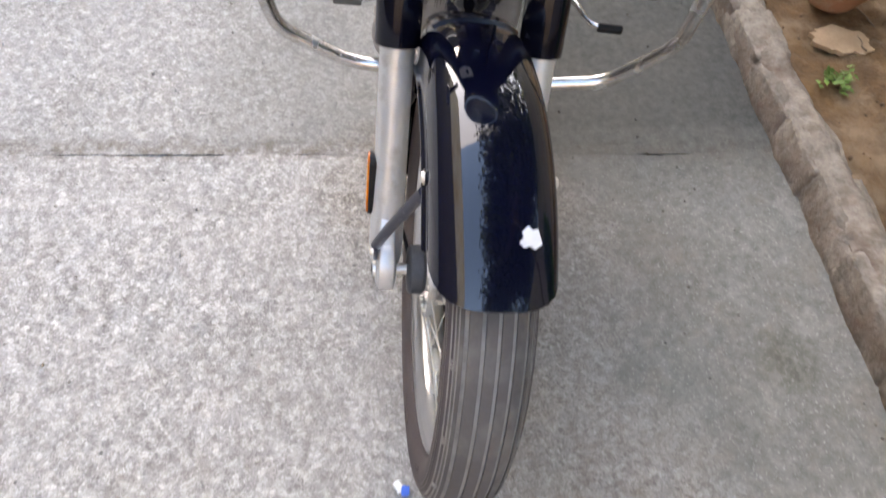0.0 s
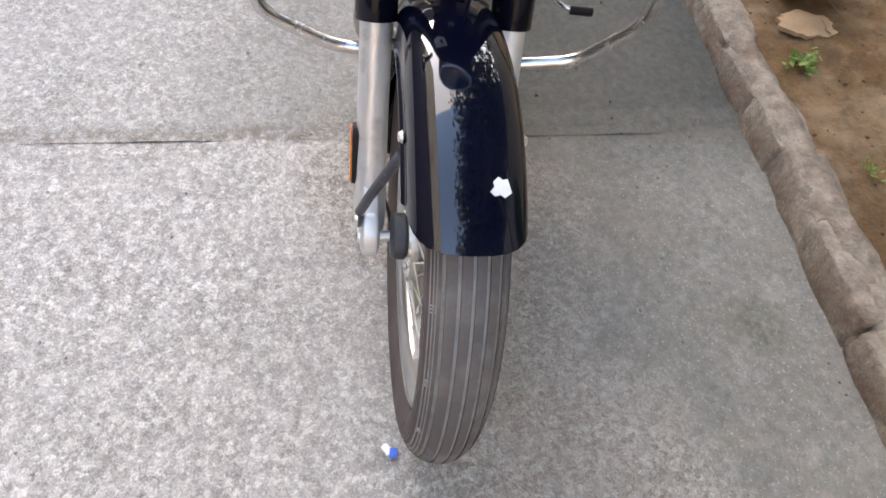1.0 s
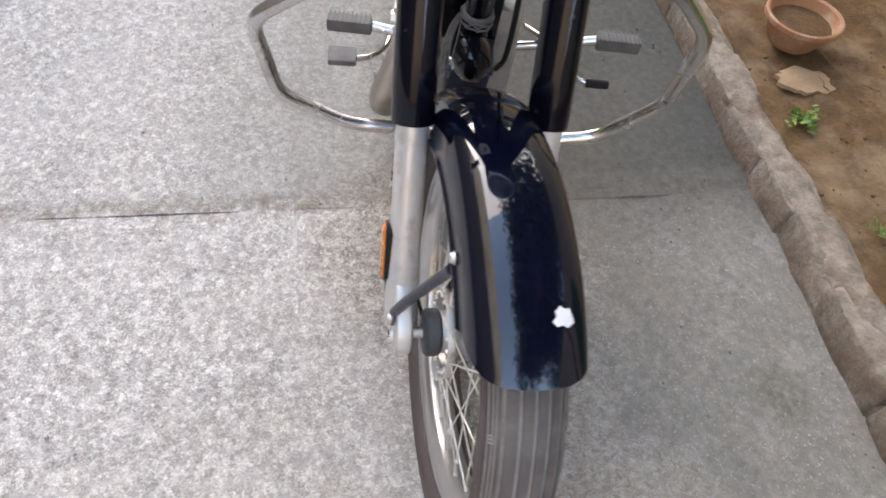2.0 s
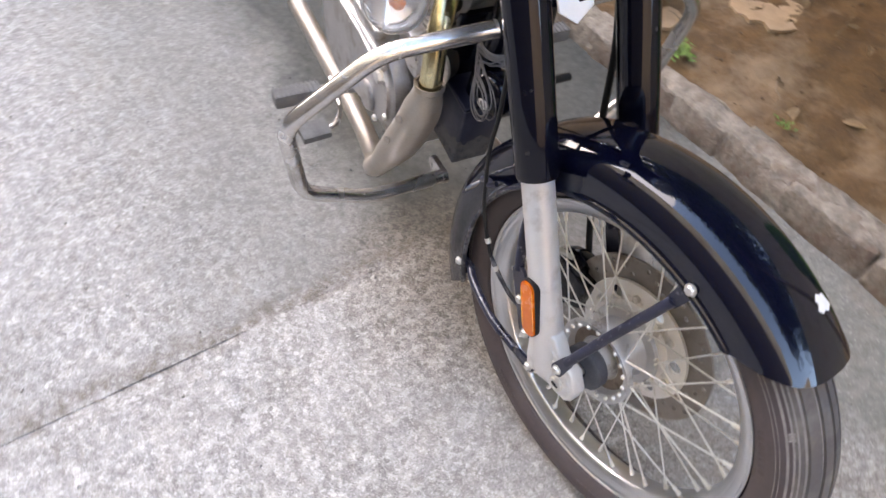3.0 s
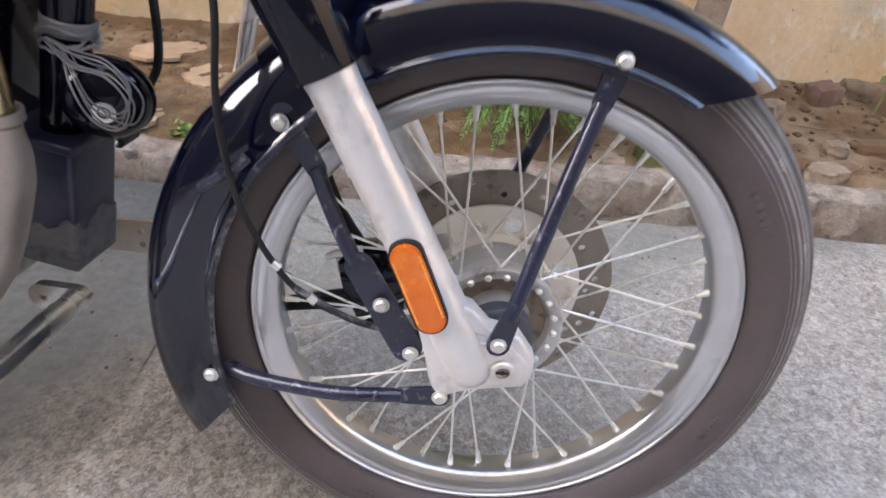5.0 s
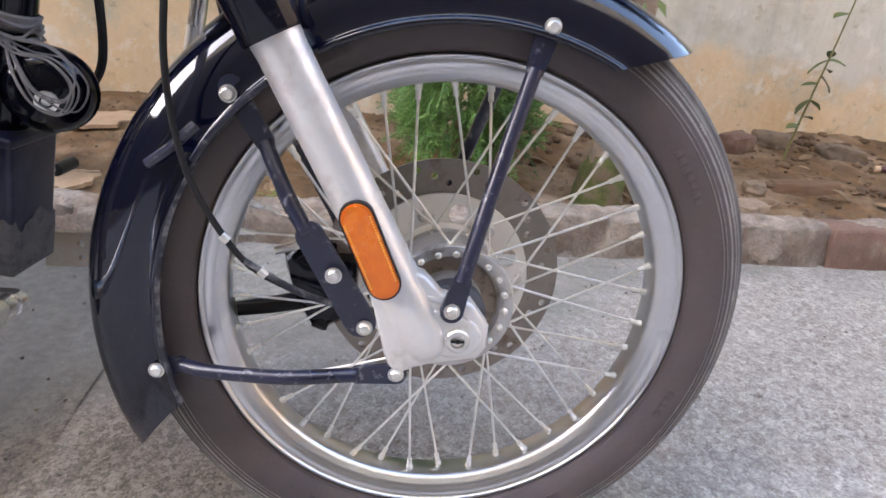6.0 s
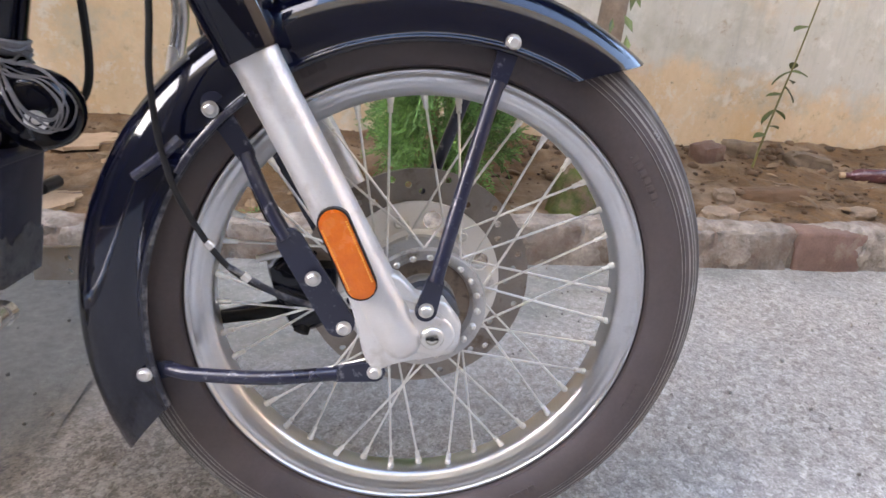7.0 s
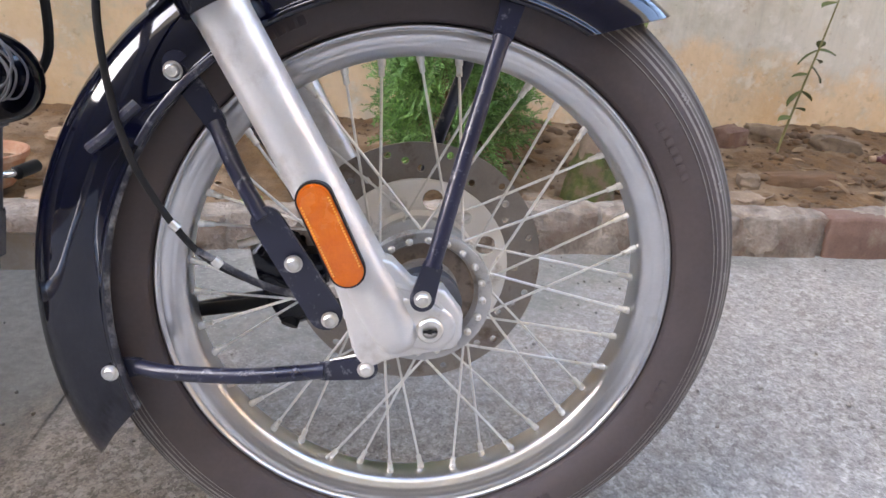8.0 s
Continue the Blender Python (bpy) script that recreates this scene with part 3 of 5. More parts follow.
    return rise + crust + 0.024 * noise.noise(q * 2.3) + 0.014 * noise.noise(q * 7.0) + 0.008 * noise.noise(q * 19.0) + 0.005 * noise.noise(q * 43.0)


def grid(x0, x1, y0, y1, step, height, name, mat, label, category, kind="structure", skirt=0.0):
    nx, ny = max(1, round((x1 - x0) / step)), max(1, round((y1 - y0) / step))
    verts = [(x0 + (x1 - x0) * i / nx, y0 + (y1 - y0) * j / ny) for j in range(ny + 1) for i in range(nx + 1)]
    verts = [(x, y, height(x, y)) for x, y in verts]
    faces = [(j * (nx + 1) + i, j * (nx + 1) + i + 1, (j + 1) * (nx + 1) + i + 1, (j + 1) * (nx + 1) + i) for j in range(ny) for i in range(nx)]
    me = bpy.data.meshes.new(name)
    me.from_pydata(verts, [], faces)
    me.polygons.foreach_set("use_smooth", [True] * len(faces))
    me.materials.append(MAT[mat])
    ob = new(name, me)
    PLACE[ob] = Matrix()
    return tagged(ob, label, category, kind=kind)


grid(-300, 300, -300, 300, 60, lambda x, y: -0.09, "ground", "soil", "bare brown earth reaching to the horizon", "ground")
grid(-2.2, 3.2, 0.90, WALL_Y + 0.06, 0.0135, soil_height, "garden_bed", "soil", "damp brown garden soil strewn with litter", "soil")

# concrete pavement in slabs with a worn open joint between them
pavement = thing("pavement", Matrix(), "rough grey concrete pavement with exposed aggregate", "pavement", "structure")


def slab(x0, x1, y0, y1):
    bm = bmesh.new()
    n = 60
    xs = [x0, x0 + 0.005] + [x0 + (x1 - x0) * i / (n - 2) for i in range(1, n - 2)] + [x1 - 0.005, x1]
    ys = [y0 + (y1 - y0) * i / 420 for i in range(421)]

    def z(x, y):
        near = min(x - x0, x1 - x)
        return 0.0025 * noise.noise(Vector((x * 3, y * 3, 0))) * min(1, (x * x + y * y) * 9) - 0.003 - 0.0065 * math.exp(-(x * x + y * y) / 0.05) - (0.002 if near < 1e-6 else 0)

    rows = [[bm.verts.new((x + (0.008 * noise.noise(Vector((1.7, y * 11, 5))) + 0.005 * noise.noise(Vector((2.7, y * 47, 5))) if i in (0, 1, n - 1, n) else 0), y, z(x, y))) for i, x in enumerate(xs)] for y in ys]
    for a, b in zip(rows, rows[1:]):
        for i in range(n):
            bm.faces.new((a[i], a[i + 1], b[i + 1], b[i]))
    rim = [e for e in bm.edges if e.is_boundary]
    out = bmesh.ops.extrude_edge_only(bm, edges=rim)
    for v in out["geom"]:
        if isinstance(v, bmesh.types.BMVert):
            v.co.z = -0.08
    return bm


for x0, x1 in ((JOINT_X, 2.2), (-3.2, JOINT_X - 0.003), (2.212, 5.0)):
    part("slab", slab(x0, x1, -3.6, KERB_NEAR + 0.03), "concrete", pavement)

# dirt fills the joint
grid(JOINT_X - 0.02, JOINT_X + 0.008, -3.6, KERB_NEAR, 0.009, lambda x, y: -0.0018 + 0.0020 * noise.noise(Vector((x * 9, y * 8, 0))) + 0.0012 * noise.noise(Vector((x * 60, y * 40, 3))), "joint_filling", "concrete",
     "dirt packed in the pavement joint", "joint")

# garden wall, the building opposite known by its reflection, and added end walls
def wall(name, size, at, turn, mat, label):
    bm = block(size, bevel=0.0)
    bmesh.ops.subdivide_edges(bm, edges=[e for e in bm.edges if e.calc_length() > 1], cuts=1, use_grid_fill=True)
    ob = part(name, bm, mat, None, Matrix.Translation(at) @ pose(0, 0, 0, 0, 0, turn), smooth=False)
    return tagged(ob, label, "wall", kind="structure")


wall("wall_garden", (12, 0.2, 2.2), (0.3, WALL_Y + 0.1, 1.05), 1.0, "plaster", "old cream plaster garden wall peeling to grey")
# the two storeys differ in colour to imitate a shaded base and sunlit top
wall("wall_opposite", (16, 0.2, 4.4), (0, -3.7, 2.15), 0, "far_wall", "plain ochre rendered building wall, its shade put into a dark colour")
wall("wall_opposite_upper", (16, 0.24, 4.0), (0, -3.7, 6.35), 0, "sunlit_wall", "upper storey of the building, coloured pale orange to look sunlit")
tagged(wall("cornice_trim", (16, 0.40, 0.16), (0, -3.7, 8.43), 0, "sunlit_wall", "pale orange cornice along the building's top"), category="cornice")
# unseen wall ahead, added to bounce warm light and hide blue sky
wall("wall_front", (0.2, 6.6, 4.6), (7.0, -0.6, 2.25), 0, "sunlit_wall", "unseen pale orange wall added to bounce warm light")
# unseen wall behind, added to cut the bright sky near the horizon
wall("wall_back", (0.2, 6.6, 2.7), (-7.0, -0.6, 1.3), 0, "far_wall", "unseen plain ochre wall added to block low sky glare")

# kerb of worn bricks and stones bedded in mortar
kerb = thing("kerb", Matrix.Translation((0, KERB_NEAR + 0.05, 0)), "worn grey kerb of mortared stones and bricks", "kerb", "structure")
rng = random.Random(5)
x = -2.3
while x < 3.3:
    length = rng.uniform(0.17, 0.27)
    tall = 0.075 + 0.035 * min(1, max(0, (x + 0.9) / 1.4)) + rng.uniform(-0.01, 0.008)
    red = 1.04 < x < 1.20 or 2.3 < x < 2.5
    stone = lumpy((length * (0.9 if red else 1.02), 0.098, tall + 0.045 - (0.02 if red else 0)), 0.07, x * 3.1, 12, 0.34, 0.05)
    part("brick" if red else "stone", stone, "brick" if red else "kerb", kerb,
         Matrix.Translation((x + length / 2, KERB_NEAR + 0.046 + rng.uniform(-0.006, 0.006), (tall - 0.05) / 2)) @ pose(0, 0, 0, rng.uniform(-4, 4), rng.uniform(-2, 2), rng.uniform(-2.5, 2.5)), sharp=80)
    x += length + 0.004
mass, rows = bmesh.new(), []
for i in range(470):
    x = -2.3 + 0.012 * i
    tall = 0.079 + 0.035 * min(1, max(0, (x + 0.9) / 1.4)) + 0.012 * noise.noise(Vector((x * 4.0, 0, 3)))
    row = []
    for k, (y, h) in enumerate(((-0.054, -0.6), (-0.055, 0.0), (-0.055, 0.30), (-0.052, 0.52), (-0.046, 0.72), (-0.036, 0.88), (-0.020, 0.98), (0.0, 1.01), (0.016, 1.0), (0.028, 0.94), (0.036, 0.76), (0.042, 0.4), (0.044, -0.3))):
        q = Vector((x, KERB_NEAR + 0.05 + y, tall * h))
        bare = 0.009 if 1.08 < x < 1.27 and 0 < k < 5 else 0.0
        push = 0.009 * noise.noise(q * 7.0) + 0.006 * noise.noise(q * 22.0) + 0.004 * noise.noise(q * 70.0) - bare
        d = Vector((0, y, 0.03 * h)).normalized()
        row.append(mass.verts.new(q + d * push))
    rows.append(row)
for a, b in zip(rows, rows[1:]):
    for k in range(len(a) - 1):
        mass.faces.new((a[k], b[k], b[k + 1], a[k + 1]))
part("mortar", mass, "kerb", kerb, Matrix(), "rough grey-brown mortar", sharp=80)

# ------------------------------------------------------------------ motorcycle
LEAN, AXLE_Z = -4.46, 0.3197
W = Matrix.Translation((0, 0, AXLE_Z)) @ pose(0, 0, 0, LEAN)                       # wheel and fork: x ahead, z up the wheel
B = Matrix.Translation((-0.22, 0.0086, 0)) @ pose(0, 0, 0, 0, 0, -8.6) @ pose(0, 0, 0, -1.5)   # frame and engine
WH = W @ Matrix.Translation((0, 0, 0.004))                                          # wheel, centred on its axle
bike = thing("motorcycle", Matrix.Translation((-0.3, 0.03, 0)), "navy black classic motorcycle with wire-spoked front wheel, dusty, parked on concrete", "motorcycle")

# tyre with ribbed tread
half = [(0.024, 0.2475), (0.0258, 0.2558), (0.0295, 0.2588), (0.0345, 0.2612), (0.0358, 0.2614), (0.0376, 0.2630), (0.0425, 0.2685), (0.0465, 0.2765), (0.0480, 0.2845), (0.0482, 0.2890), (0.0476, 0.2945), (0.0482, 0.2949), (0.0481, 0.2957), (0.0472, 0.2962), (0.0465, 0.2988), (0.0471, 0.2992), (0.0470, 0.3000), (0.0460, 0.3006), (0.0454, 0.3022)]
GROUND = -0.0095                                  # the wheel stands in a slight hollow of the slab


def crown(y):
    return 0.2868 + math.sqrt(0.0475 ** 2 - y * y)


# broad ribs parted by dust-filled grooves, and fine raised lines on the shoulders
cuts = [(y, 0.0019, -0.0030) for y in (-0.031, -0.0155, 0.0, 0.0155, 0.031)] + [(y * k, 0.0006, 0.0007) for y in (0.0374, 0.0404, 0.0434) for k in (-1, 1)]
tread = []
for y, w, h in sorted(cuts, reverse=True):
    tread += [(y + w + 0.0003, crown(y + w + 0.0003)), (y + w, crown(y + w) + h), (y - w, crown(y - w) + h), (y - w - 0.0003, crown(y - w - 0.0003))]
    tread += [(y - w - 0.003, crown(y - w - 0.003))] if y - w - 0.003 > -0.044 else []
profile = half + tread + [(-y, r) for y, r in half[::-1]]
TY = WH @ Matrix.Translation((0, 0.004, 0))
tyre_bm = lathe(profile, 160)
for f in tyre_bm.faces:
    c = f.calc_center_median()
    far = Vector((c.x, c.z)).length
    if far > 0.304 and any(abs(c.y - y) < w * 0.9 for y, w, h in cuts) or 0.2949 < far < 0.2957 or 0.2992 < far < 0.3000:
        f.material_index = 1
    elif far > 0.3115:
        f.material_index = 2
for v in tyre_bm.verts:
    q = TY @ v.co
    if q.z < GROUND:                              # flattened where it bears on the ground
        v.co = TY.inverted() @ Vector((q.x, q.y * 1.02, GROUND))
tyre = part("tyre", tyre_bm, "rubber", bike, TY, "ribbed black rubber tyre with dust in its grooves", sharp=30)
tyre.data.materials.append(MAT["groove"])
tyre.data.materials.append(MAT["tread"])

# moulding marks across the shoulder ribs, and raised sidewall lettering as plain bars
mark = mesh_of("tread_notch", block((0.0012, 0.0090, 0.0022), bevel=0.0003, m=pose(0, 0, 0, 0, 0, 18)), "groove")
for k in range(60):
    for side in (-1, 1):
        put("tread_notch", mark, TY @ pose(0, 0, 0, 0, -(k // 3) * 18 - (k % 3) * 0.75 - 4, 0) @ Matrix.Translation((0.3126, 0.0402 * side, 0)) @ pose(0, 0, 0, 0, 0, side * 57), tyre)
letter = mesh_of("sidewall_lettering", block((0.0085, 0.0018, 0.0068), bevel=0.0004), "rubber")
for start, count, r in ((40, 7, 0.2785), (122, 5, 0.2785), (-58, 7, 0.2785), (-110, 6, 0.2785), (-20, 4, 0.2785)):
    for k in range(count):
        put("sidewall_lettering", letter, TY @ pose(0, 0, 0, 0, -(start - k * 2.0), 0) @ Matrix.Translation((r, -0.0468, 0)) @ pose(0, 0, 0, 0, 0, 1), tyre)

# rim
rim_profile = [(0.0250, 0.2562), (0.0266, 0.2577), (0.0284, 0.2574), (0.0292, 0.2560), (0.0286, 0.2543), (0.0268, 0.2532), (0.0262, 0.2522), (0.0266, 0.2508), (0.0265, 0.2480), (0.0254, 0.2448), (0.0238, 0.2424), (0.0227, 0.2410), (0.0225, 0.2400), (0.0206, 0.2380), (0.0180, 0.2345), (0.0150, 0.2312), (0.0110, 0.2297), (0.0, 0.2290)]
inner = [(0.0, 0.2330), (0.014, 0.2345), (0.019, 0.2425), (0.0235, 0.2500)]
loop = rim_profile + [(-y, r) for y, r in rim_profile[:-1][::-1]] + [(-y, r) for y, r in inner[::-1]] + inner[1:]
rim = part("rim", lathe(loop, 144, closed=True), "rim", bike, WH, "satin silver alloy wheel rim", sharp=38)

# hub: near flange with recess, barrel, far flange
hub_profile = [(-0.040, 0.020), (-0.040, 0.030), (-0.018, 0.034), (-0.016, 0.052), (-0.030, 0.0560), (-0.035, 0.0640), (-0.0355, 0.0685), (-0.030, 0.070), (-0.0245, 0.0690), (-0.022, 0.058),
               (-0.012, 0.046), (0.012, 0.044), (0.026, 0.050), (0.028, 0.064), (0.033, 0.066), (0.036, 0.064), (0.038, 0.050), (0.052, 0.046), (0.054, 0.020)]
hub = part("hub", lathe(hub_profile, 72), "hub", bike, WH, "cast alloy wheel hub with drilled flange")
part("speedometer_drive", lathe([(-0.034, 0.030), (-0.040, 0.036), (-0.056, 0.036), (-0.060, 0.032), (-0.062, 0.012)], 40), "drive", bike, WH, "grey round speedometer drive")
rivet = mesh_of("spoke_head", lathe([(0.0, 0.0038), (-0.003, 0.0036), (-0.0048, 0.0020), (-0.005, 0.0001)], 10), "spoke")

# forty spokes in two flanges, crossing, each with its nipple
PHASE = 11.4


def spoke_meshes(side, lean):
    """One spoke with its nipple at angle 0; lean: degrees by which its flange hole lags."""
    hr = 0.0645
    a = radians(lean)
    start = Vector((hr * math.cos(a), side * 0.031, hr * math.sin(a)))
    end = Vector((0.2290, side * 0.004, 0))
    d = (end - start).normalized()
    wire = tube([start + Vector((0, -side * 0.006, 0)), start, start + d * 0.006, end], 0.00145, 7)
    nip = tube([end - d * 0.0155, end - d * 0.015, end - d * 0.006, end - d * 0.0055, end + d * 0.0005], [0.0022, 0.0029, 0.0029, 0.0037, 0.0040], 8)
    return mesh_of("spoke", wire, "spoke"), mesh_of("nipple", nip, "spoke", sharp=50)


kinds = {(-1, 0): spoke_meshes(-1, -29.0), (-1, 1): spoke_meshes(-1, 31.5), (1, 0): spoke_meshes(1, -30.0), (1, 1): spoke_meshes(1, 32.0)}
for k in range(40):
    side, type_ = (-1, (k // 2) % 2) if k % 2 == 0 else (1, (k // 2) % 2)
    m = WH @ pose(0, 0, 0, 0, -(PHASE + 9.0 * k), 0)
    wire, nip = kinds[(side, type_)]
    s = put("spoke", wire, m, bike)
    put("nipple", nip, m, s)
for k in range(20):
    put("spoke_head", rivet, WH @ pose(0, 0, 0, 0, -(PHASE + 18 * k + 4), 0) @ Matrix.Translation((0.0600, -0.0325, 0)), hub)

# brake disc on the far side
holes = []
for k in range(12):
    for j, r in enumerate((0.112, 0.121, 0.130)):
        a = 2 * math.pi * (k + j * 0.27) / 12
        holes.append(ring(0.0042, 10, r * math.cos(a), r * math.sin(a)))
brake_disc = part("brake_disc", plate([ring(0.140, 96), ring(0.100, 64)] + holes, 0.0045, 0.0555), "disc", bike, WH, "drilled steel brake disc", smooth=False)
carrier_holes = [ring(0.0115, 18, 0.080 * math.cos(2 * math.pi * k / 6 + 0.35), 0.080 * math.sin(2 * math.pi * k / 6 + 0.35)) for k in range(6)]
part("disc_carrier", plate([ring(0.1015, 64), ring(0.030, 40)] + carrier_holes, 0.005, 0.050), "carrier", brake_disc, WH, "silver disc carrier with round holes", smooth=False)

boss = lathe([(0.0490, 0.0680), (0.0465, 0.0672), (0.0420, 0.0635), (0.0390, 0.0580), (0.0380, 0.0500)], 64)
part("carrier_boss", boss, "carrier", brake_disc, WH, "pale cast boss of the disc carrier")
mount = mesh_of("carrier_bolt", lathe([(0.004, 0.0062), (-0.0030, 0.0062), (-0.0042, 0.0050), (-0.0042, 0.0026), (-0.0020, 0.0024), (-0.0020, 0.0001)], 12), "bolt", sharp=40)
for k in range(6):
    a = 2 * math.pi * k / 6 + 0.87
    put("carrier_bolt", mount, WH @ Matrix.Translation((0.0790 * math.cos(a), 0.0470, 0.0790 * math.sin(a))), brake_disc)
part("hub_dust", lathe([(-0.0192, 0.0365), (-0.0182, 0.0440), (-0.0178, 0.0505), (-0.0200, 0.0528)], 64), "hub_dust", hub, WH, "brown dust in the hub recess")

# axle
part("axle", tube([(0, -0.108, 0.004), (0, 0.105, 0.004)], 0.0085, 16), "bolt", bike, W)
nut = lathe([(0, 0.0165), (-0.0025, 0.0165), (-0.003, 0.0125)], 24)
nut = lathe([(-0.003, 0.0125), (-0.009, 0.0120), (-0.0105, 0.0105), (-0.0105, 0.0070), (-0.008, 0.0060), (-0.008, 0.0001)], 24, bm=nut)
for y, turn in ((-0.101, 0), (0.101, 180)):
    part("axle_nut", nut.copy(), "bolt", bike, W @ Matrix.Translation((0, y, 0.004)) @ pose(0, 0, 0, 0, 0, turn), "zinc-plated axle nut", sharp=25)
    slot = block((0.0130, 0.0020, 0.0022), (0, -0.0104, 0), bevel=0.0004)
    join(slot, block((0.0040, 0.0022, 0.0040), (0, -0.0104, 0), bevel=0.0006))
    part("nut_slot", slot, "plastic", bike, W @ Matrix.Translation((0, y, 0.004)) @ pose(0, 0, 0, 0, 0, turn), "dark slot across the nut")
nut.free()

# fork legs
FOOT, UP, LEG_Y = Vector((-0.0305, 0, 0.0)), Vector((-0.4635, 0, 0.8861)), 0.092


def along(d, y=0.0, out=0.0):
    """A point d metres up the fork's axis; out: ahead of it."""
    q = FOOT + UP * d + Vector((UP.z, 0, -UP.x)) * out
    return Vector((q.x, y, q.z))


RIDGES = [[(-0.040, 0.0470), (-0.016, 0.0400), (0.006, 0.0270), (0.014, 0.0130)], [(-0.046, 0.0300), (-0.020, 0.0240), (0.002, 0.0240)]]


def fork_leg(s, label):
    y = s * LEG_Y
    ds = [-0.022, -0.019, -0.012, 0.0, 0.03, 0.05, 0.055, 0.19, 0.29, 0.300, 0.303, 0.306]
    rs = [0.009, 0.0165, 0.0215, 0.0240, 0.0245, 0.0240, 0.0232, 0.0222, 0.0218, 0.0226, 0.0226, 0.0215]
    leg = part("fork_leg", tube([along(d, y) for d in ds], rs, 36), "fork", bike, W, label)
    # axle lug
    lug = plate([capsule((0.002, 0.004), (-0.034, 0.012), 0.0225, 0.024)], 0.029, y - 0.0145)
    bmesh.ops.bevel(lug, geom=[e for e in lug.edges if len(e.link_faces) == 2 and e.calc_face_angle(0) > 1.0], offset=0.005, segments=3, profile=0.5, affect="EDGES")
    part("axle_lug", lug, "fork", leg, W, sharp=50)
    web = plate([[(-0.050, 0.045), (-0.030, 0.052), (0.006, 0.030), (0.016, 0.012), (0.000, -0.020), (-0.040, -0.026)]], 0.018, y - 0.009)
    bmesh.ops.bevel(web, geom=web.edges[:], offset=0.003, segments=2, affect="EDGES", clamp_overlap=True)
    part("axle_web", web, "fork", leg, W, sharp=50)
    for line in RIDGES:
        part("cast_rib", tube(catmull([(x, y + s * 0.0098, z) for x, z in line], 4), 0.0036, 8), "fork", leg, W)
    pad = plate([capsule((-0.009, 0.034), (-0.028, 0.030), 0.012, 0.014)], 0.012, y - 0.006)
    part("stay_pad", pad, "fork", leg, W, sharp=50)
    top = along(0.110, 0, -0.019)
    gus = plate([[(top.x, top.z), (-0.080, 0.030), (-0.074, 0.008), (-0.069, -0.015), (-0.063, -0.030), (-0.052, -0.037), (-0.040, -0.030), (-0.024, -0.0255), (0.022, -0.0175), (0.0300, -0.006), (0.0300, 0.016), (0.012, 0.040), (-0.016, 0.0465), (-0.034, 0.066)]], 0.024, y - 0.012)
    bmesh.ops.bevel(gus, geom=[e for e in gus.edges if len(e.link_faces) == 2 and e.calc_face_angle(0) > 1.0], offset=0.004, segments=3, profile=0.5, affect="EDGES")
    part("leg_gusset", gus, "fork", leg, W, sharp=50)
    # black sleeve over the upper tube
    part("fork_sleeve", tube([along(d, y) for d in (0.301, 0.3005, 0.303, 0.40, 0.62, 0.75)], [0.0235, 0.0275, 0.0288, 0.0288, 0.0288, 0.0288], 36, caps=False), "black", bike, W, "glossy black fork sleeve")
    return leg


leg_r = fork_leg(-1, "silver painted fork leg with amber reflector")
leg_l = fork_leg(1, "silver painted fork leg")
part("fork_bridge", block((0.10, 0.20, 0.11), bevel=0.014, m=pose(0, 0, 0, 0, -27.6, 0)), "black", bike, W @ Matrix.Translation(along(0.80)), "black lower fork yoke")

# amber reflector on the leg's outer side
ra, rb = Vector((-0.0985, 0.1235)), Vector((-0.0725, 0.0640))
housing = plate([capsule(ra, rb, 0.0155, 0.0155, 14)], 0.010, -0.1205)
part("reflector", housing, "plastic", leg_r, W, "black reflector backing", sharp=60)
face = plate([capsule(ra, rb, 0.0138, 0.0138, 14)], 0.004, -0.1228)
bmesh.ops.bevel(face, geom=[e for e in face.edges if len(e.link_faces) == 2 and e.calc_face_angle(0) > 1.0], offset=0.0015, segments=2, affect="EDGES")
part("reflector_lens", face, "amber", leg_r, W, "amber oval reflector", sharp=50)
d = (rb - ra).normalized()
for k in range(26):
    for j in (-1, 1):
        q = ra + d * (0.0650 * (k + 0.5) / 26) + Vector((-d.y, d.x)) * 0.0116 * j
        if k == 0 and j == -1:
            prism = mesh_of("prism", block((0.0015, 0.0007, 0.0018), bevel=0.0003, m=pose(0, 0, 0, 0, -math.degrees(math.atan2(d.y, d.x)), 0)), "prism")
        put("prism", prism, W @ Matrix.Translation((q.x, -0.1230, q.y)), leg_r)

# front mudguard
def fender_bm():
    """A valanced guard about the wheel: deep sides, rounded crown, cut ends."""
    sec = [(0.0630, 0.2925), (0.0685, 0.2910), (0.0708, 0.2922), (0.0716, 0.2945), (0.0706, 0.2968), (0.0680, 0.2980), (0.0668, 0.2994), (0.0661, 0.308), (0.0650, 0.318), (0.0620, 0.3285), (0.0565, 0.338), (0.0475, 0.3455), (0.0350, 0.3505), (0.0180, 0.3530)]
    sec = sec + [(0.0, 0.3535)] + [(-y, r) for y, r in sec[::-1]]
    n, bm, rows = 110, bmesh.new(), []
    for i, (y, r) in enumerate(sec):
        h = min(1, max(0, (r - 0.2925) / 0.061))
        front = 64.0 - 11.5 * h ** 0.8
        back = 199.5 + 8.5 * h
        row = []
        for k in range(n + 1):
            a = front + (back - front) * k / n
            grow = 0.013 * min(1, max(0, (a - 100) / 100)) * h
            rr = r + grow - (1 - h) * (0.004 + 0.005 * min(1, max(0, (a - 120) / 60)))
            row.append(bm.verts.new((rr * math.cos(radians(a)), y, rr * math.sin(radians(a)))))
        rows.append(row)
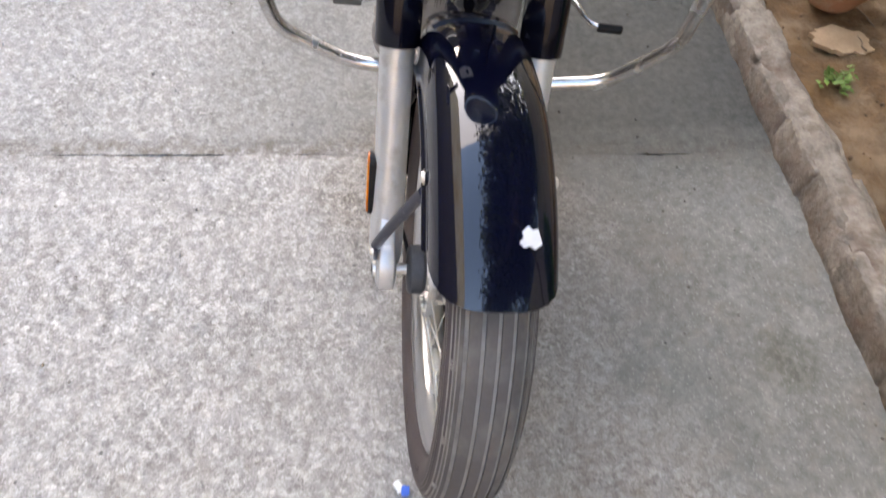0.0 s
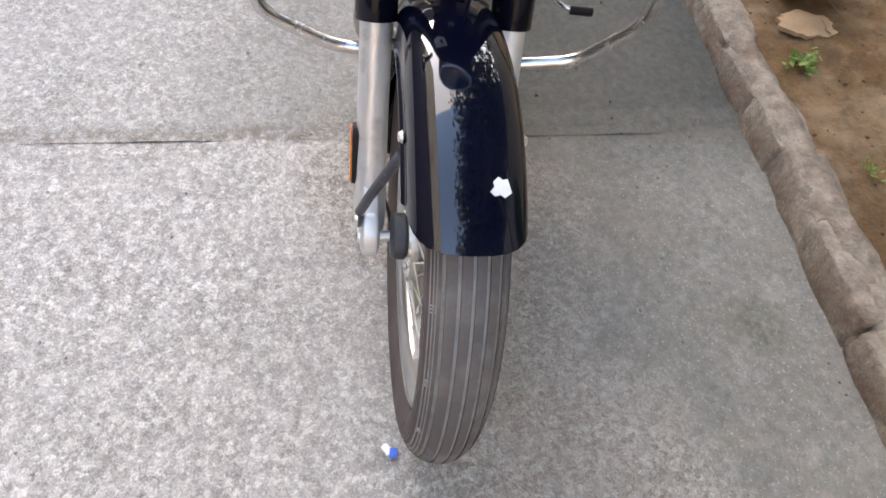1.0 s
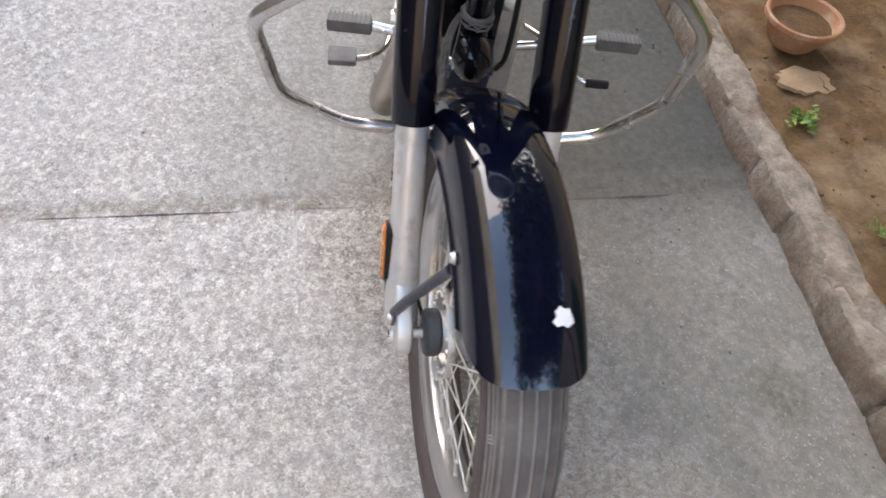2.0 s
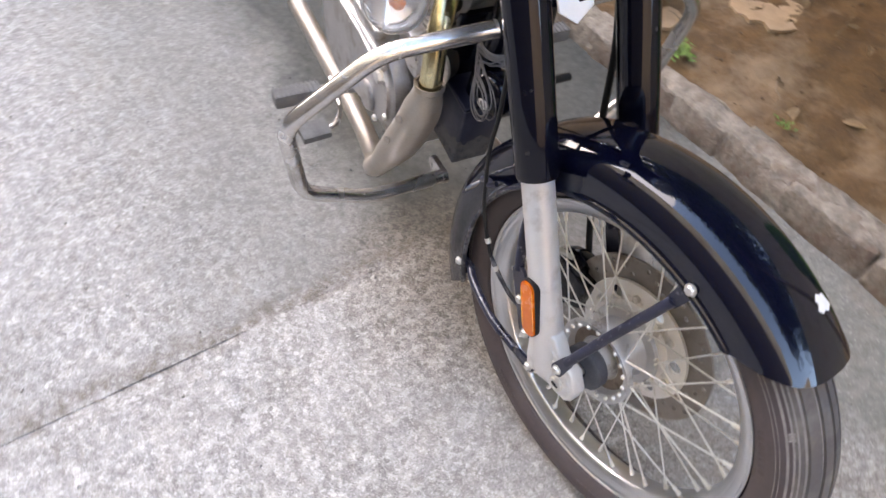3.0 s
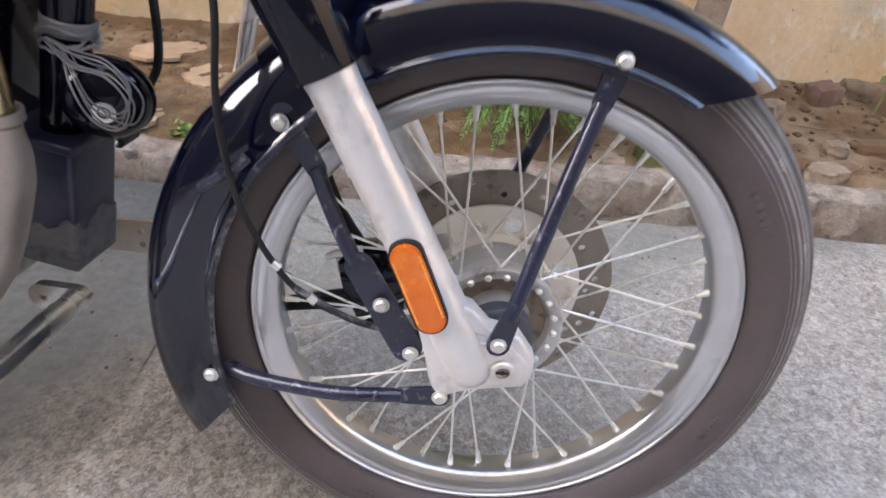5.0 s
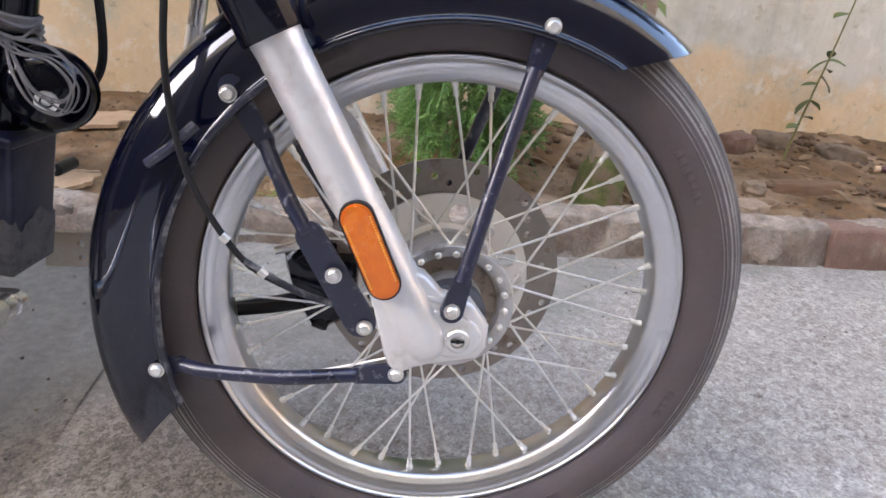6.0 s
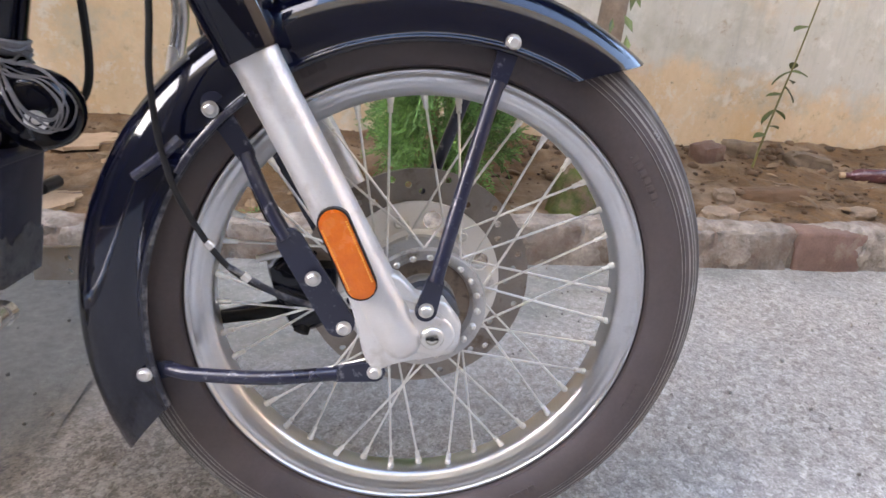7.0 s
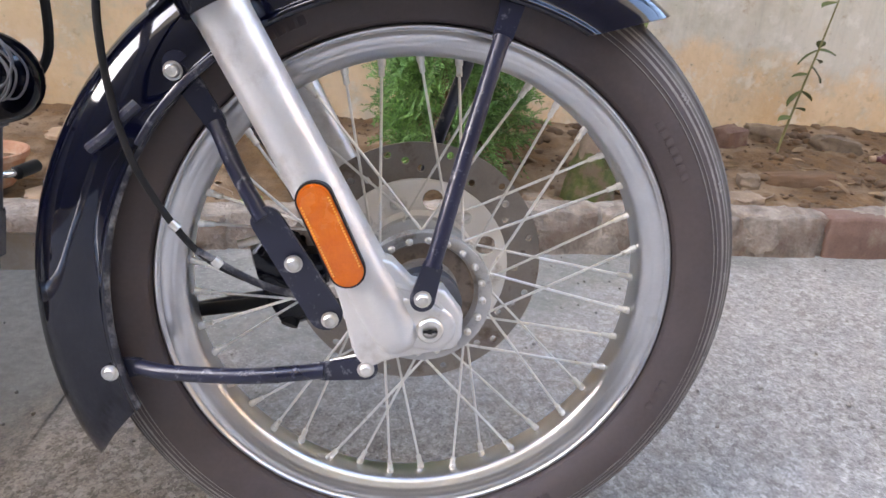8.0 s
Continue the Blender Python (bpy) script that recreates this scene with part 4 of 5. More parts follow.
    for a, b in zip(rows, rows[1:]):
        for k in range(n):
            bm.faces.new((a[k], a[k + 1], b[k + 1], b[k]))
    bmesh.ops.recalc_face_normals(bm, faces=bm.faces[:])
    for f in bm.faces:
        c = f.calc_center_median()
        if Vector((c.x, c.z)).length < 0.2872 and c.x < -0.21:
            f.material_index = 1
    bmesh.ops.solidify(bm, geom=bm.faces[:], thickness=0.0016)
    return bm


fender = part("front_mudguard", fender_bm(), "paint", bike, W, "glossy navy black steel mudguard with a white chip", sharp=50)
fender.data.materials.append(MAT["worn"])


def crown_point(a, y, lift=0.0):
    r = 0.3535 - 0.0030 * (abs(y) / 0.035) ** 2 + lift + 0.013 * min(1, max(0, (a - 100) / 100))
    return Vector((r * math.cos(radians(a)), y, r * math.sin(radians(a))))


# chip in the paint
chip = bmesh.new()
outline = [(0.0, 0.011), (2.0, 0.008), (1.7, 0.003), (2.4, -0.002), (1.2, -0.008), (0.2, -0.0065), (-0.9, -0.011), (-1.9, -0.006), (-1.5, 0.0), (-2.1, 0.005), (-1.0, 0.0125)]
chip.faces.new([chip.verts.new(crown_point(64.0 + a * 0.8, 0.026 + dy, 0.0012)) for a, dy in outline])
chip.faces.ensure_lookup_table()
base = bmesh.ops.extrude_face_region(chip, geom=chip.faces[:])
for v in [g for g in base["geom"] if isinstance(g, bmesh.types.BMVert)]:
    v.co *= 0.994
part("paint_chip", chip, "chip", fender, W, "white chipped paint patch", smooth=False)

# bracket that ties the mudguard to the fork
br = bmesh.new()
rows = []
for a in (117, 118, 121, 128, 131, 132):
    row = []
    for k in range(17):
        y = -0.054 + 0.108 * k / 16
        drop = 0.0030 * min(1, abs(y) / 0.035) ** 2 + 0.0125 * max(0, (abs(y) - 0.035) / 0.022) ** 1.6
        r = 0.3565 + 0.0016 * (1 - abs(2 * (a - 124.5) / 15)) - drop + 0.013 * (a - 100) / 100
        row.append(br.verts.new((r * math.cos(radians(a)), y, r * math.sin(radians(a)))))
    rows.append(row)
for a, b in zip(rows, rows[1:]):
    for k in range(16):
        br.faces.new((a[k], a[k + 1], b[k + 1], b[k]))
bmesh.ops.recalc_face_normals(br, faces=br.faces[:])
bmesh.ops.solidify(br, geom=br.faces[:], thickness=0.004)
part("mudguard_bracket", br, "black", bike, W, "black bracket bolting mudguard to fork")

# stays with flattened ends
BOLT = bolt_mesh()


def stay(points, pad_a, pad_b, s):
    p = [Vector((q[0], q[1] * s, q[2])) for q in points]
    bm = tube(catmull(p, 6), 0.0073, 12)
    for (c, e) in ((p[0], pad_a), (p[-1], pad_b)):
        y = c.y - 0.0022
        join(bm, plate([capsule((c.x, c.z), e, 0.0086, 0.0110)], 0.0044, y))
    return part("mudguard_stay", bm, "dusty", bike, W, "scuffed black tubular mudguard stay", sharp=50)


for s in (1, -1):
    front = stay([(0.0540, -0.0640, 0.254), (0.046, -0.070, 0.228), (0.020, -0.092, 0.140), (-0.0005, -0.1085, 0.064)], (0.062, 0.288), (-0.008, 0.034), s)
    rear = stay([(-0.183, -0.0640, 0.174), (-0.165, -0.081, 0.138), (-0.143, -0.094, 0.100)], (-0.211, 0.220), (-0.118, 0.060), s)
    low = stay([(-0.268, -0.0600, -0.0560), (-0.235, -0.076, -0.0540), (-0.160, -0.096, -0.0470), (-0.093, -0.101, -0.0395)], (-0.292, -0.058), (-0.056, -0.037), s)
    part("stay_plate", plate([capsule((-0.140, 0.098), (-0.092, 0.014), 0.013, 0.015)], 0.005, s * -0.0945 - 0.0025), "dusty", rear, W, sharp=50)
    flip = W @ (Matrix() if s > 0 else Matrix.Diagonal((1, -1, 1, 1)))
    for q in ((0.064, -0.0685, 0.291), (-0.213, -0.0690, 0.215), (-0.118, -0.1010, 0.063), (-0.088, -0.0990, 0.010), (-0.056, -0.1030, -0.037), (-0.289, -0.0700, -0.057), (-0.008, -0.1105, 0.035)):
        put("bolt", BOLT, flip @ Matrix.Translation(q), bike if q[0] < -0.2 or q[2] > 0.2 else (leg_r if s > 0 else leg_l))

# caliper on the far leg
cal = lumpy((0.060, 0.048, 0.098), 0.06, 3.0, 9, 0.62)
bmesh.ops.transform(cal, matrix=pose(0, 0, 0, 0, -20, 0), verts=cal.verts[:])
join(cal, block((0.03, 0.062, 0.05), (0.028, 0.0, 0.012), bevel=0.008))
caliper = part("brake_caliper", cal, "black", bike, W @ Matrix.Translation((-0.140, 0.062, -0.010)), "black hydraulic brake caliper")
part("bleed_screw", tube([(-0.150, 0.04, 0.044), (-0.190, 0.035, 0.034)], 0.0045, 10), "bolt", caliper, W)
part("bleed_cap", tube([(-0.136, 0.052, -0.050), (-0.141, 0.042, -0.062)], 0.0095, 14), "plastic", caliper, W)
part("brake_hose_guide", tube([(-0.142, 0.07, -0.040), (-0.20, 0.068, -0.050), (-0.262, 0.064, -0.056)], 0.0075, 12), "plastic", bike, W, "black rubber brake hose sleeve")
part("brake_hose", tube(catmull([(-0.15, 0.085, 0.02), (-0.19, 0.10, 0.08), (-0.235, 0.10, 0.22), (-0.27, 0.10, 0.36), (-0.30, 0.07, 0.50)]), 0.0055, 10), "plastic", bike, W, "black brake hose")

# speedometer cable through its clip
part("speedometer_cable", tube(catmull([(-0.300, -0.095, 0.55), (-0.262, -0.104, 0.42), (-0.251, -0.104, 0.315), (-0.255, -0.101, 0.245), (-0.2515, -0.096, 0.186), (-0.236, -0.098, 0.134), (-0.197, -0.099, 0.073), (-0.149, -0.096, 0.043), (-0.108, -0.086, 0.026), (-0.060, -0.066, 0.010), (-0.025, -0.058, 0.004)]), 0.0030, 10),
     "plastic", bike, W, "black speedometer cable")
part("cable_sheath", tube(catmull([(-0.197, -0.099, 0.073), (-0.149, -0.096, 0.043), (-0.108, -0.086, 0.026), (-0.072, -0.071, 0.014)]), 0.0034, 10),
     "worn", bike, W, "chafed lower sheath of the cable")
for q in ((-0.213, -0.0985, 0.094), (-0.181, -0.0985, 0.062)):
    part("cable_ferrule", lathe([(-0.004, 0.0034), (-0.004, 0.0044), (0.004, 0.0044), (0.004, 0.0034)], 14, "x"), "bolt", bike, W @ Matrix.Translation(q) @ pose(0, 0, 0, 0, 44, 0))
clip = tube(catmull([(-0.283, -0.0715, 0.150), (-0.262, -0.077, 0.166), (-0.245, -0.094, 0.181), (-0.236, -0.090, 0.190)]), 0.0048, 8)
part("cable_clip", clip, "dusty", fender, W, "black cable clip on the mudguard")
# bent edge trim behind the upper stay bolt
part("edge_trim", tube(catmull([(-0.181, -0.0710, 0.2265), (-0.205, -0.0720, 0.2050), (-0.228, -0.0722, 0.1800), (-0.2450, -0.0712, 0.1550)]), 0.0032, 8), "dusty", fender, W)

# ------------------------------------------------------------------ crash guard
GUARD_R = [(-0.140, -0.055, 0.668), (-0.158, -0.215, 0.650), (-0.172, -0.352, 0.548), (-0.198, -0.330, 0.378), (-0.213, -0.205, 0.308), (-0.224, -0.060, 0.300)]
GUARD_L = [(-0.140, 0.055, 0.690), (-0.150, 0.200, 0.692), (-0.157, 0.272, 0.688), (-0.178, 0.356, 0.602), (-0.215, 0.358, 0.432), (-0.222, 0.262, 0.330), (-0.206, 0.082, 0.304)]
for s, pts in ((1, GUARD_R), (-1, GUARD_L)):
    g = part("crash_guard", tube(rounded(pts, 0.034), 0.0128, 20), "guard", bike, B, "dull chrome tubular crash guard")
    if s < 0:
        tab = plate([[(-0.268, 0.282), (-0.206, 0.286), (-0.198, 0.293), (-0.196, 0.322), (-0.203, 0.331), (-0.264, 0.326)], ring(0.0045, 10, -0.2215, 0.3155), ring(0.0045, 10, -0.2215, 0.2975)], 0.006, 0.065)
        part("mounting_tab", tab, "exhaust", g, B, "flat drilled mounting tab", smooth=False)
    else:
        part("flattened_end", plate([capsule((-0.222, 0.300), (-0.262, 0.294), 0.0132, 0.017), ring(0.0045, 10, -0.262, 0.294)], 0.010, -0.062), "guard", g, B, smooth=False)

# ------------------------------------------------------------------ frame and engine
down = part("downtube", tube([(-0.275, 0, 0.33), (-0.222, 0, 0.56), (-0.150, 0, 0.86)], 0.0225, 20), "black", bike, B, "black steel frame downtube")
gus = block((0.096, 0.078, 0.150), bevel=0.006)
for v in gus.verts:
    k = (v.co.z + 0.075) / 0.15
    v.co.x *= 0.86 + 0.14 * k
    v.co.y *= 0.90 + 0.10 * k
join(gus, block((0.102, 0.084, 0.010), (0, 0, 0.072), bevel=0.003))
part("skid_box", gus, "caked", bike, B @ Matrix.Translation((-0.268, 0.0, 0.396)) @ pose(0, 0, 0, 0, 7, 0), "black dust-caked sump guard", sharp=60)
crust = bmesh.new()
outline = [(-0.0405, -0.0358), (0.0405, -0.0358), (0.0422, -0.034), (0.0422, 0.034), (0.0405, 0.0358), (-0.0405, 0.0358), (-0.0422, 0.034), (-0.0422, -0.034)]
walk_round = [Vector(outline[i]).lerp(Vector(outline[(i + 1) % 8]), k / 14) for i in range(8) for k in range(14)]
crust_rows = []
for j in range(7):
    row = []
    for q in walk_round:
        top = -0.028 + 0.030 * noise.noise(Vector((q.x * 28, q.y * 28, 1.5))) + 0.012 * noise.noise(Vector((q.x * 110, q.y * 110, 4.0)))
        z = -0.0752 + (top + 0.0752) * j / 6
        grow = 0.998 + 0.155 * (z + 0.075) / 0.15 + (0.012 if j < 6 else 0.0)
        row.append(crust.verts.new((q.x * grow, q.y * (grow * 0.965 + 0.035), z)))
    crust_rows.append(row)
for a, b in zip(crust_rows, crust_rows[1:]):
    for i in range(len(a)):
        crust.faces.new((a[i], a[(i + 1) % len(a)], b[(i + 1) % len(a)], b[i]))
part("dust_crust", crust, "crust", bike, B @ Matrix.Translation((-0.268, 0.0, 0.396)) @ pose(0, 0, 0, 0, 7, 0), "grey dried mud on the sump guard", sharp=60)
part("tube_collar", lathe([(-0.008, 0.0225), (-0.006, 0.0245), (0.006, 0.0245), (0.008, 0.0225)], 24, "z"), "wire", down, B @ Matrix.Translation((-0.217, 0, 0.575)) @ pose(0, 0, 0, 0, 13.5, 0), "grey cable tie band")
horn = part("horn", lathe([(-0.030, 0.012), (-0.026, 0.022), (-0.014, 0.033), (0.002, 0.0375), (0.014, 0.0355), (0.022, 0.028), (0.028, 0.014), (0.0295, 0.004)], 32, "x"), "black", bike, B @ Matrix.Translation((-0.186, -0.004, 0.512)) @ pose(0, 0, 0, 0, 12, -66) @ Matrix.Scale(1.12, 4), "black round horn on the downtube")
part("horn_rim", lathe([(-0.001, 0.0365), (0.001, 0.0392), (0.005, 0.0392), (0.007, 0.0365)], 32, "x"), "black", horn, B @ Matrix.Translation((-0.186, -0.004, 0.512)) @ pose(0, 0, 0, 0, 12, -66) @ Matrix.Scale(1.12, 4))
part("horn_screw", lathe([(0.0270, 0.0098), (0.0305, 0.0094), (0.0305, 0.0058), (0.0280, 0.0050), (0.0280, 0.0002)], 24, "x"), "bolt", horn, B @ Matrix.Translation((-0.186, -0.004, 0.512)) @ pose(0, 0, 0, 0, 12, -66) @ Matrix.Scale(1.12, 4), "bright adjusting screw ring")
loom = part("wire_tie", tube([(-0.219 + 0.026 * math.cos(a), 0.026 * math.sin(a), 0.572 + 0.004 * math.sin(3 * a)) for a in [2 * math.pi * i / 20 for i in range(21)]], 0.0022, 6), "wire", bike, B, "grey wire wound round the downtube")
r2 = random.Random(3)
for k in range(3):
    z = 0.556 + 0.006 * k
    part("wire", tube([(-0.219 + 0.026 * math.cos(a), 0.026 * math.sin(a), z + r2.uniform(-0.004, 0.004)) for a in [2 * math.pi * i / 20 for i in range(21)]], 0.0016, 6), "wire", loom, B)
for k in range(6):
    o = Vector((r2.uniform(-0.007, 0.007), r2.uniform(-0.012, 0.012), r2.uniform(-0.007, 0.007)))
    part("wire", tube(catmull([Vector((-0.222, -0.028, 0.566)) + o * 0.3, Vector((-0.190, -0.040, 0.556)) + o, Vector((-0.154, -0.046, 0.552)) + o, Vector((-0.134, -0.048, 0.530)) + o,
                               Vector((-0.146, -0.050, 0.506)) + o, Vector((-0.172, -0.050, 0.512)) + o, Vector((-0.192, -0.042, 0.538)) + o, Vector((-0.205, -0.030, 0.562)) + o * 0.3]), 0.0010, 6), "wire", loom, B)
part("control_cable", tube(catmull([(-0.176, 0.04, 0.50), (-0.160, 0.05, 0.545), (-0.162, 0.05, 0.66), (-0.168, 0.04, 0.85)]), 0.0046, 8), "plastic", bike, B, "black control cable")

# added black plate stands in for clutter and shade between the forks
part("engine_mount", block((0.012, 0.090, 0.190), bevel=0.003), "black", bike, B @ Matrix.Translation((-0.283, 0.0, 0.520)) @ pose(0, 0, 0, 0, 13, 0), "black plate added behind the downtube to darken the gap")

# cylinder: round barrel fins below, wider head fins above
engine_core = part("cylinder", lathe([(0.44, 0.052), (0.74, 0.052)], 32, "z"), "fin", bike, B @ Matrix.Translation((-0.356, -0.005, 0)), "finned air-cooled engine cylinder")


def fin_mesh(lx, ly, thick):
    bm = block((lx, ly, thick), bevel=0.0)
    bmesh.ops.bevel(bm, geom=[e for e in bm.edges if abs(e.verts[0].co.z - e.verts[1].co.z) > 1e-5], offset=min(lx, ly) * 0.28, segments=5, profile=0.5, affect="EDGES")
    bmesh.ops.bevel(bm, geom=[e for e in bm.edges if len(e.link_faces) == 2 and e.calc_face_angle(0) > 1.2], offset=0.0011, segments=1, affect="EDGES")
    return mesh_of("fin", bm, "fin", sharp=50)


low_fin, high_fin = fin_mesh(0.098, 0.135, 0.0036), fin_mesh(0.132, 0.165, 0.0046)
for k in range(10):
    put("fin", low_fin, B @ Matrix.Translation((-0.352, -0.005, 0.558 + 0.0105 * k)), engine_core)
for k in range(5):
    put("fin", high_fin, B @ Matrix.Translation((-0.328 + 0.003 * k, -0.005, 0.666 + 0.0118 * k)) @ pose(0, 0, 0, 0, -6, 0), engine_core)
part("rocker_cover", block((0.22, 0.165, 0.060), bevel=0.016, segments=3), "black", bike, B @ Matrix.Translation((-0.330, -0.005, 0.762)) @ pose(0, 0, 0, 0, -4, 0), "black rocker cover")
part("frame_gusset", block((0.170, 0.036, 0.120), bevel=0.010), "black", bike, B @ Matrix.Translation((-0.178, 0.0, 0.765)) @ pose(0, 0, 0, 0, -12, 0), "black frame gusset at the steering head")
# ribbed exhaust port on the head's front
port = part("exhaust_port", lathe([(-0.050, 0.024), (-0.006, 0.026), (-0.004, 0.034), (0.002, 0.0355), (0.004, 0.030), (0.007, 0.0345), (0.012, 0.0345), (0.014, 0.029), (0.016, 0.022)], 32, "x"), "engine", bike, B @ Matrix.Translation((-0.283, -0.056, 0.634)) @ pose(0, 0, 0, 0, 10, -28), "silver ribbed exhaust port collar")
part("cylinder_base", block((0.150, 0.170, 0.055), bevel=0.010), "engine", bike, B @ Matrix.Translation((-0.368, -0.005, 0.504)), "silver cylinder base flange")

carb = part("carburettor", block((0.075, 0.070, 0.095), bevel=0.016, segments=3), "plastic", bike, B @ Matrix.Translation((-0.475, -0.035, 0.600)), "dark grimy carburettor body")
part("float_bowl", lathe([(-0.030, 0.001), (-0.030, 0.022), (-0.022, 0.027), (0.02, 0.028)], 24, "z"), "fin", carb, B @ Matrix.Translation((-0.475, -0.045, 0.540)))
part("air_duct", tube(catmull([(-0.50, -0.035, 0.605), (-0.56, -0.045, 0.615), (-0.62, -0.050, 0.610)]), 0.034, 18), "plastic", carb, B)
part("intake_stub", tube([(-0.415, -0.02, 0.635), (-0.455, -0.03, 0.612)], 0.024, 18), "plastic", carb, B)

# crankcase with its right cover
case = block((0.30, 0.20, 0.235), bevel=0.030, segments=4)
crank = part("crankcase", case, "engine", bike, B @ Matrix.Translation((-0.505, 0.0, 0.365)), "dusty silver engine crankcase")
cover = plate([capsule((-0.392, 0.408), (-0.590, 0.385), 0.082, 0.105, 16)], 0.055, -0.135)
bmesh.ops.bevel(cover, geom=[e for e in cover.edges if len(e.link_faces) == 2 and e.calc_face_angle(0) > 1.0], offset=0.012, segments=3, affect="EDGES")
part("side_cover", cover, "engine", crank, B, "polished silver engine side cover", sharp=50)
part("oil_cap", lathe([(0, 0.030), (-0.006, 0.030), (-0.009, 0.027), (-0.009, 0.0001)], 28), "engine", crank, B @ Matrix.Translation((-0.412, -0.135, 0.364)))
for cx, cz in ((-0.352, 0.462), (-0.325, 0.380), (-0.375, 0.338), (-0.500, 0.470), (-0.560, 0.300)):
    put("case_bolt", BOLT, B @ Matrix.Translation((cx, -0.1355, cz)), crank)
hex_head = lathe([(0.0, 0.0165), (-0.003, 0.0165), (-0.0035, 0.0135), (-0.010, 0.0130), (-0.0115, 0.0105), (-0.0115, 0.0001)], 6)
part("drain_bolt", hex_head, "bolt", crank, B @ Matrix.Translation((-0.352, -0.1345, 0.452)), "hexagonal plug on the engine cover", smooth=False)
part("cover_rib", tube(catmull([(-0.335, -0.136, 0.478), (-0.400, -0.137, 0.468), (-0.470, -0.137, 0.476), (-0.590, -0.136, 0.474)]), 0.0055, 10), "engine", crank, B)
part("cover_step", block((0.120, 0.070, 0.055), bevel=0.012, segments=3), "engine", crank, B @ Matrix.Translation((-0.440, -0.098, 0.500)) @ pose(0, 0, 0, 14, 0, 0))
bolt_pad = block((0.075, 0.085, 0.05), bevel=0.010)
part("tappet_box", bolt_pad, "engine", crank, B @ Matrix.Translation((-0.392, -0.090, 0.455)) @ pose(0, 0, 0, 12, 4, 0))
part("tappet_bolt", lathe([(0, 0.0125), (0.004, 0.0125), (0.005, 0.0105), (0.012, 0.0100), (0.013, 0.0001)], 6, "z"), "bolt", crank, B @ Matrix.Translation((-0.372, -0.105, 0.478)) @ pose(0, 0, 0, 12, 0, 0))

upper = block((0.23, 0.175, 0.115), bevel=0.018, segments=3)
for k in range(4):
    join(upper, block((0.012, 0.010, 0.080), (-0.06 + 0.045 * k, -0.088, 0.0), bevel=0.003))
part("gearbox_top", upper, "fin", crank, B @ Matrix.Translation((-0.530, -0.005, 0.515)) @ pose(0, 0, 0, 0, 6, 0), "grimy cast gearbox top")
part("breather_hose", tube(catmull([(-0.47, -0.085, 0.575), (-0.50, -0.105, 0.540), (-0.56, -0.108, 0.530), (-0.63, -0.095, 0.560)]), 0.009, 12), "plastic", crank, B, "black rubber breather hose")

# round slotted cover ahead of the cylinder base
slotted = plate([ring(0.046, 36)] + [[(cx - 0.0028, -0.018 + abs(cx) * 0.5), (cx + 0.0028, -0.018 + abs(cx) * 0.5), (cx + 0.0028, 0.018 - abs(cx) * 0.5), (cx - 0.0028, 0.018 - abs(cx) * 0.5)] for cx in (-0.02, -0.01, 0.0, 0.01, 0.02)], 0.006, 0.0)
sl = part("slotted_cover", slotted, "hub", bike, B @ Matrix.Translation((-0.288, -0.082, 0.512)) @ pose(0, 0, 0, 0, 0, 28), "round silver cover with slots", smooth=False)
part("cover_back", lathe([(0.0062, 0.045), (0.035, 0.043), (0.036, 0.001)], 36), "plastic", sl, B @ Matrix.Translation((-0.288, -0.082, 0.512)) @ pose(0, 0, 0, 0, 0, 28))

# exhaust
ex = [(-0.300, -0.048, 0.636), (-0.272, -0.066, 0.630), (-0.243, -0.090, 0.592), (-0.228, -0.102, 0.520), (-0.238, -0.110, 0.440)]
header = part("header_pipe", tube(catmull(ex), 0.0185, 20), "header", bike, B, "heat-yellowed exhaust header pipe")
sh = catmull([(-0.228, -0.104, 0.512), (-0.234, -0.108, 0.470), (-0.250, -0.126, 0.400), (-0.280, -0.152, 0.325), (-0.335, -0.152, 0.250), (-0.420, -0.120, 0.200), (-0.60, -0.105, 0.185), (-1.00, -0.110, 0.20)], 8)
rs = [0.0225 + 0.0105 * min(1, k / 9) - 0.0115 * max(0, min(1, (k - 18) / 8)) for k in range(len(sh))]
part("exhaust_silencer", tube(sh, rs, 28), "exhaust", bike, B, "dull silver exhaust pipe and silencer")
for q in ((-0.236, -0.149, 0.452), (-0.250, -0.163, 0.400)):
    part("shield_rivet", lathe([(0.0, 0.0075), (-0.002, 0.0072), (-0.0032, 0.0045), (-0.0022, 0.0001)], 16), "exhaust", header, B @ Matrix.Translation(q) @ pose(0, 0, 0, -12, 0, 18))
part("shield_clamp", lathe([(-0.004, 0.0225), (-0.005, 0.0255), (0.005, 0.0255), (0.004, 0.0225)], 24, "z"), "exhaust", header, B @ Matrix.Translation((-0.228, -0.103, 0.518)))

# foot controls
for s, out, high in ((1, 0.245, 0.302), (-1, 0.343, 0.328)):
    peg = part("footpeg", block((0.034, 0.098, 0.030), bevel=0.007), "pedal", bike, B @ Matrix.Translation((-0.525, -out * s, high)), "ribbed black rubber footpeg")
    ridge = mesh_of("peg_rib", block((0.036, 0.0035, 0.004), bevel=0.001), "pedal")
    for k in range(10):
        put("peg_rib", ridge, B @ Matrix.Translation((-0.525, -out * s + 0.0095 * (k - 4.5), high + 0.0145)), peg)
    part("peg_bracket", tube([(-0.525, (0.05 - out) * s, high), (-0.520, -0.10 * s, 0.290)], 0.011, 14), "guard", peg, B)
pedal = part("brake_pedal", block((0.042, 0.058, 0.016), bevel=0.004), "pedal", bike, B @ Matrix.Translation((-0.410, -0.246, 0.305)) @ pose(0, 0, 0, 0, 8, 4), "black rubber brake pedal pad")
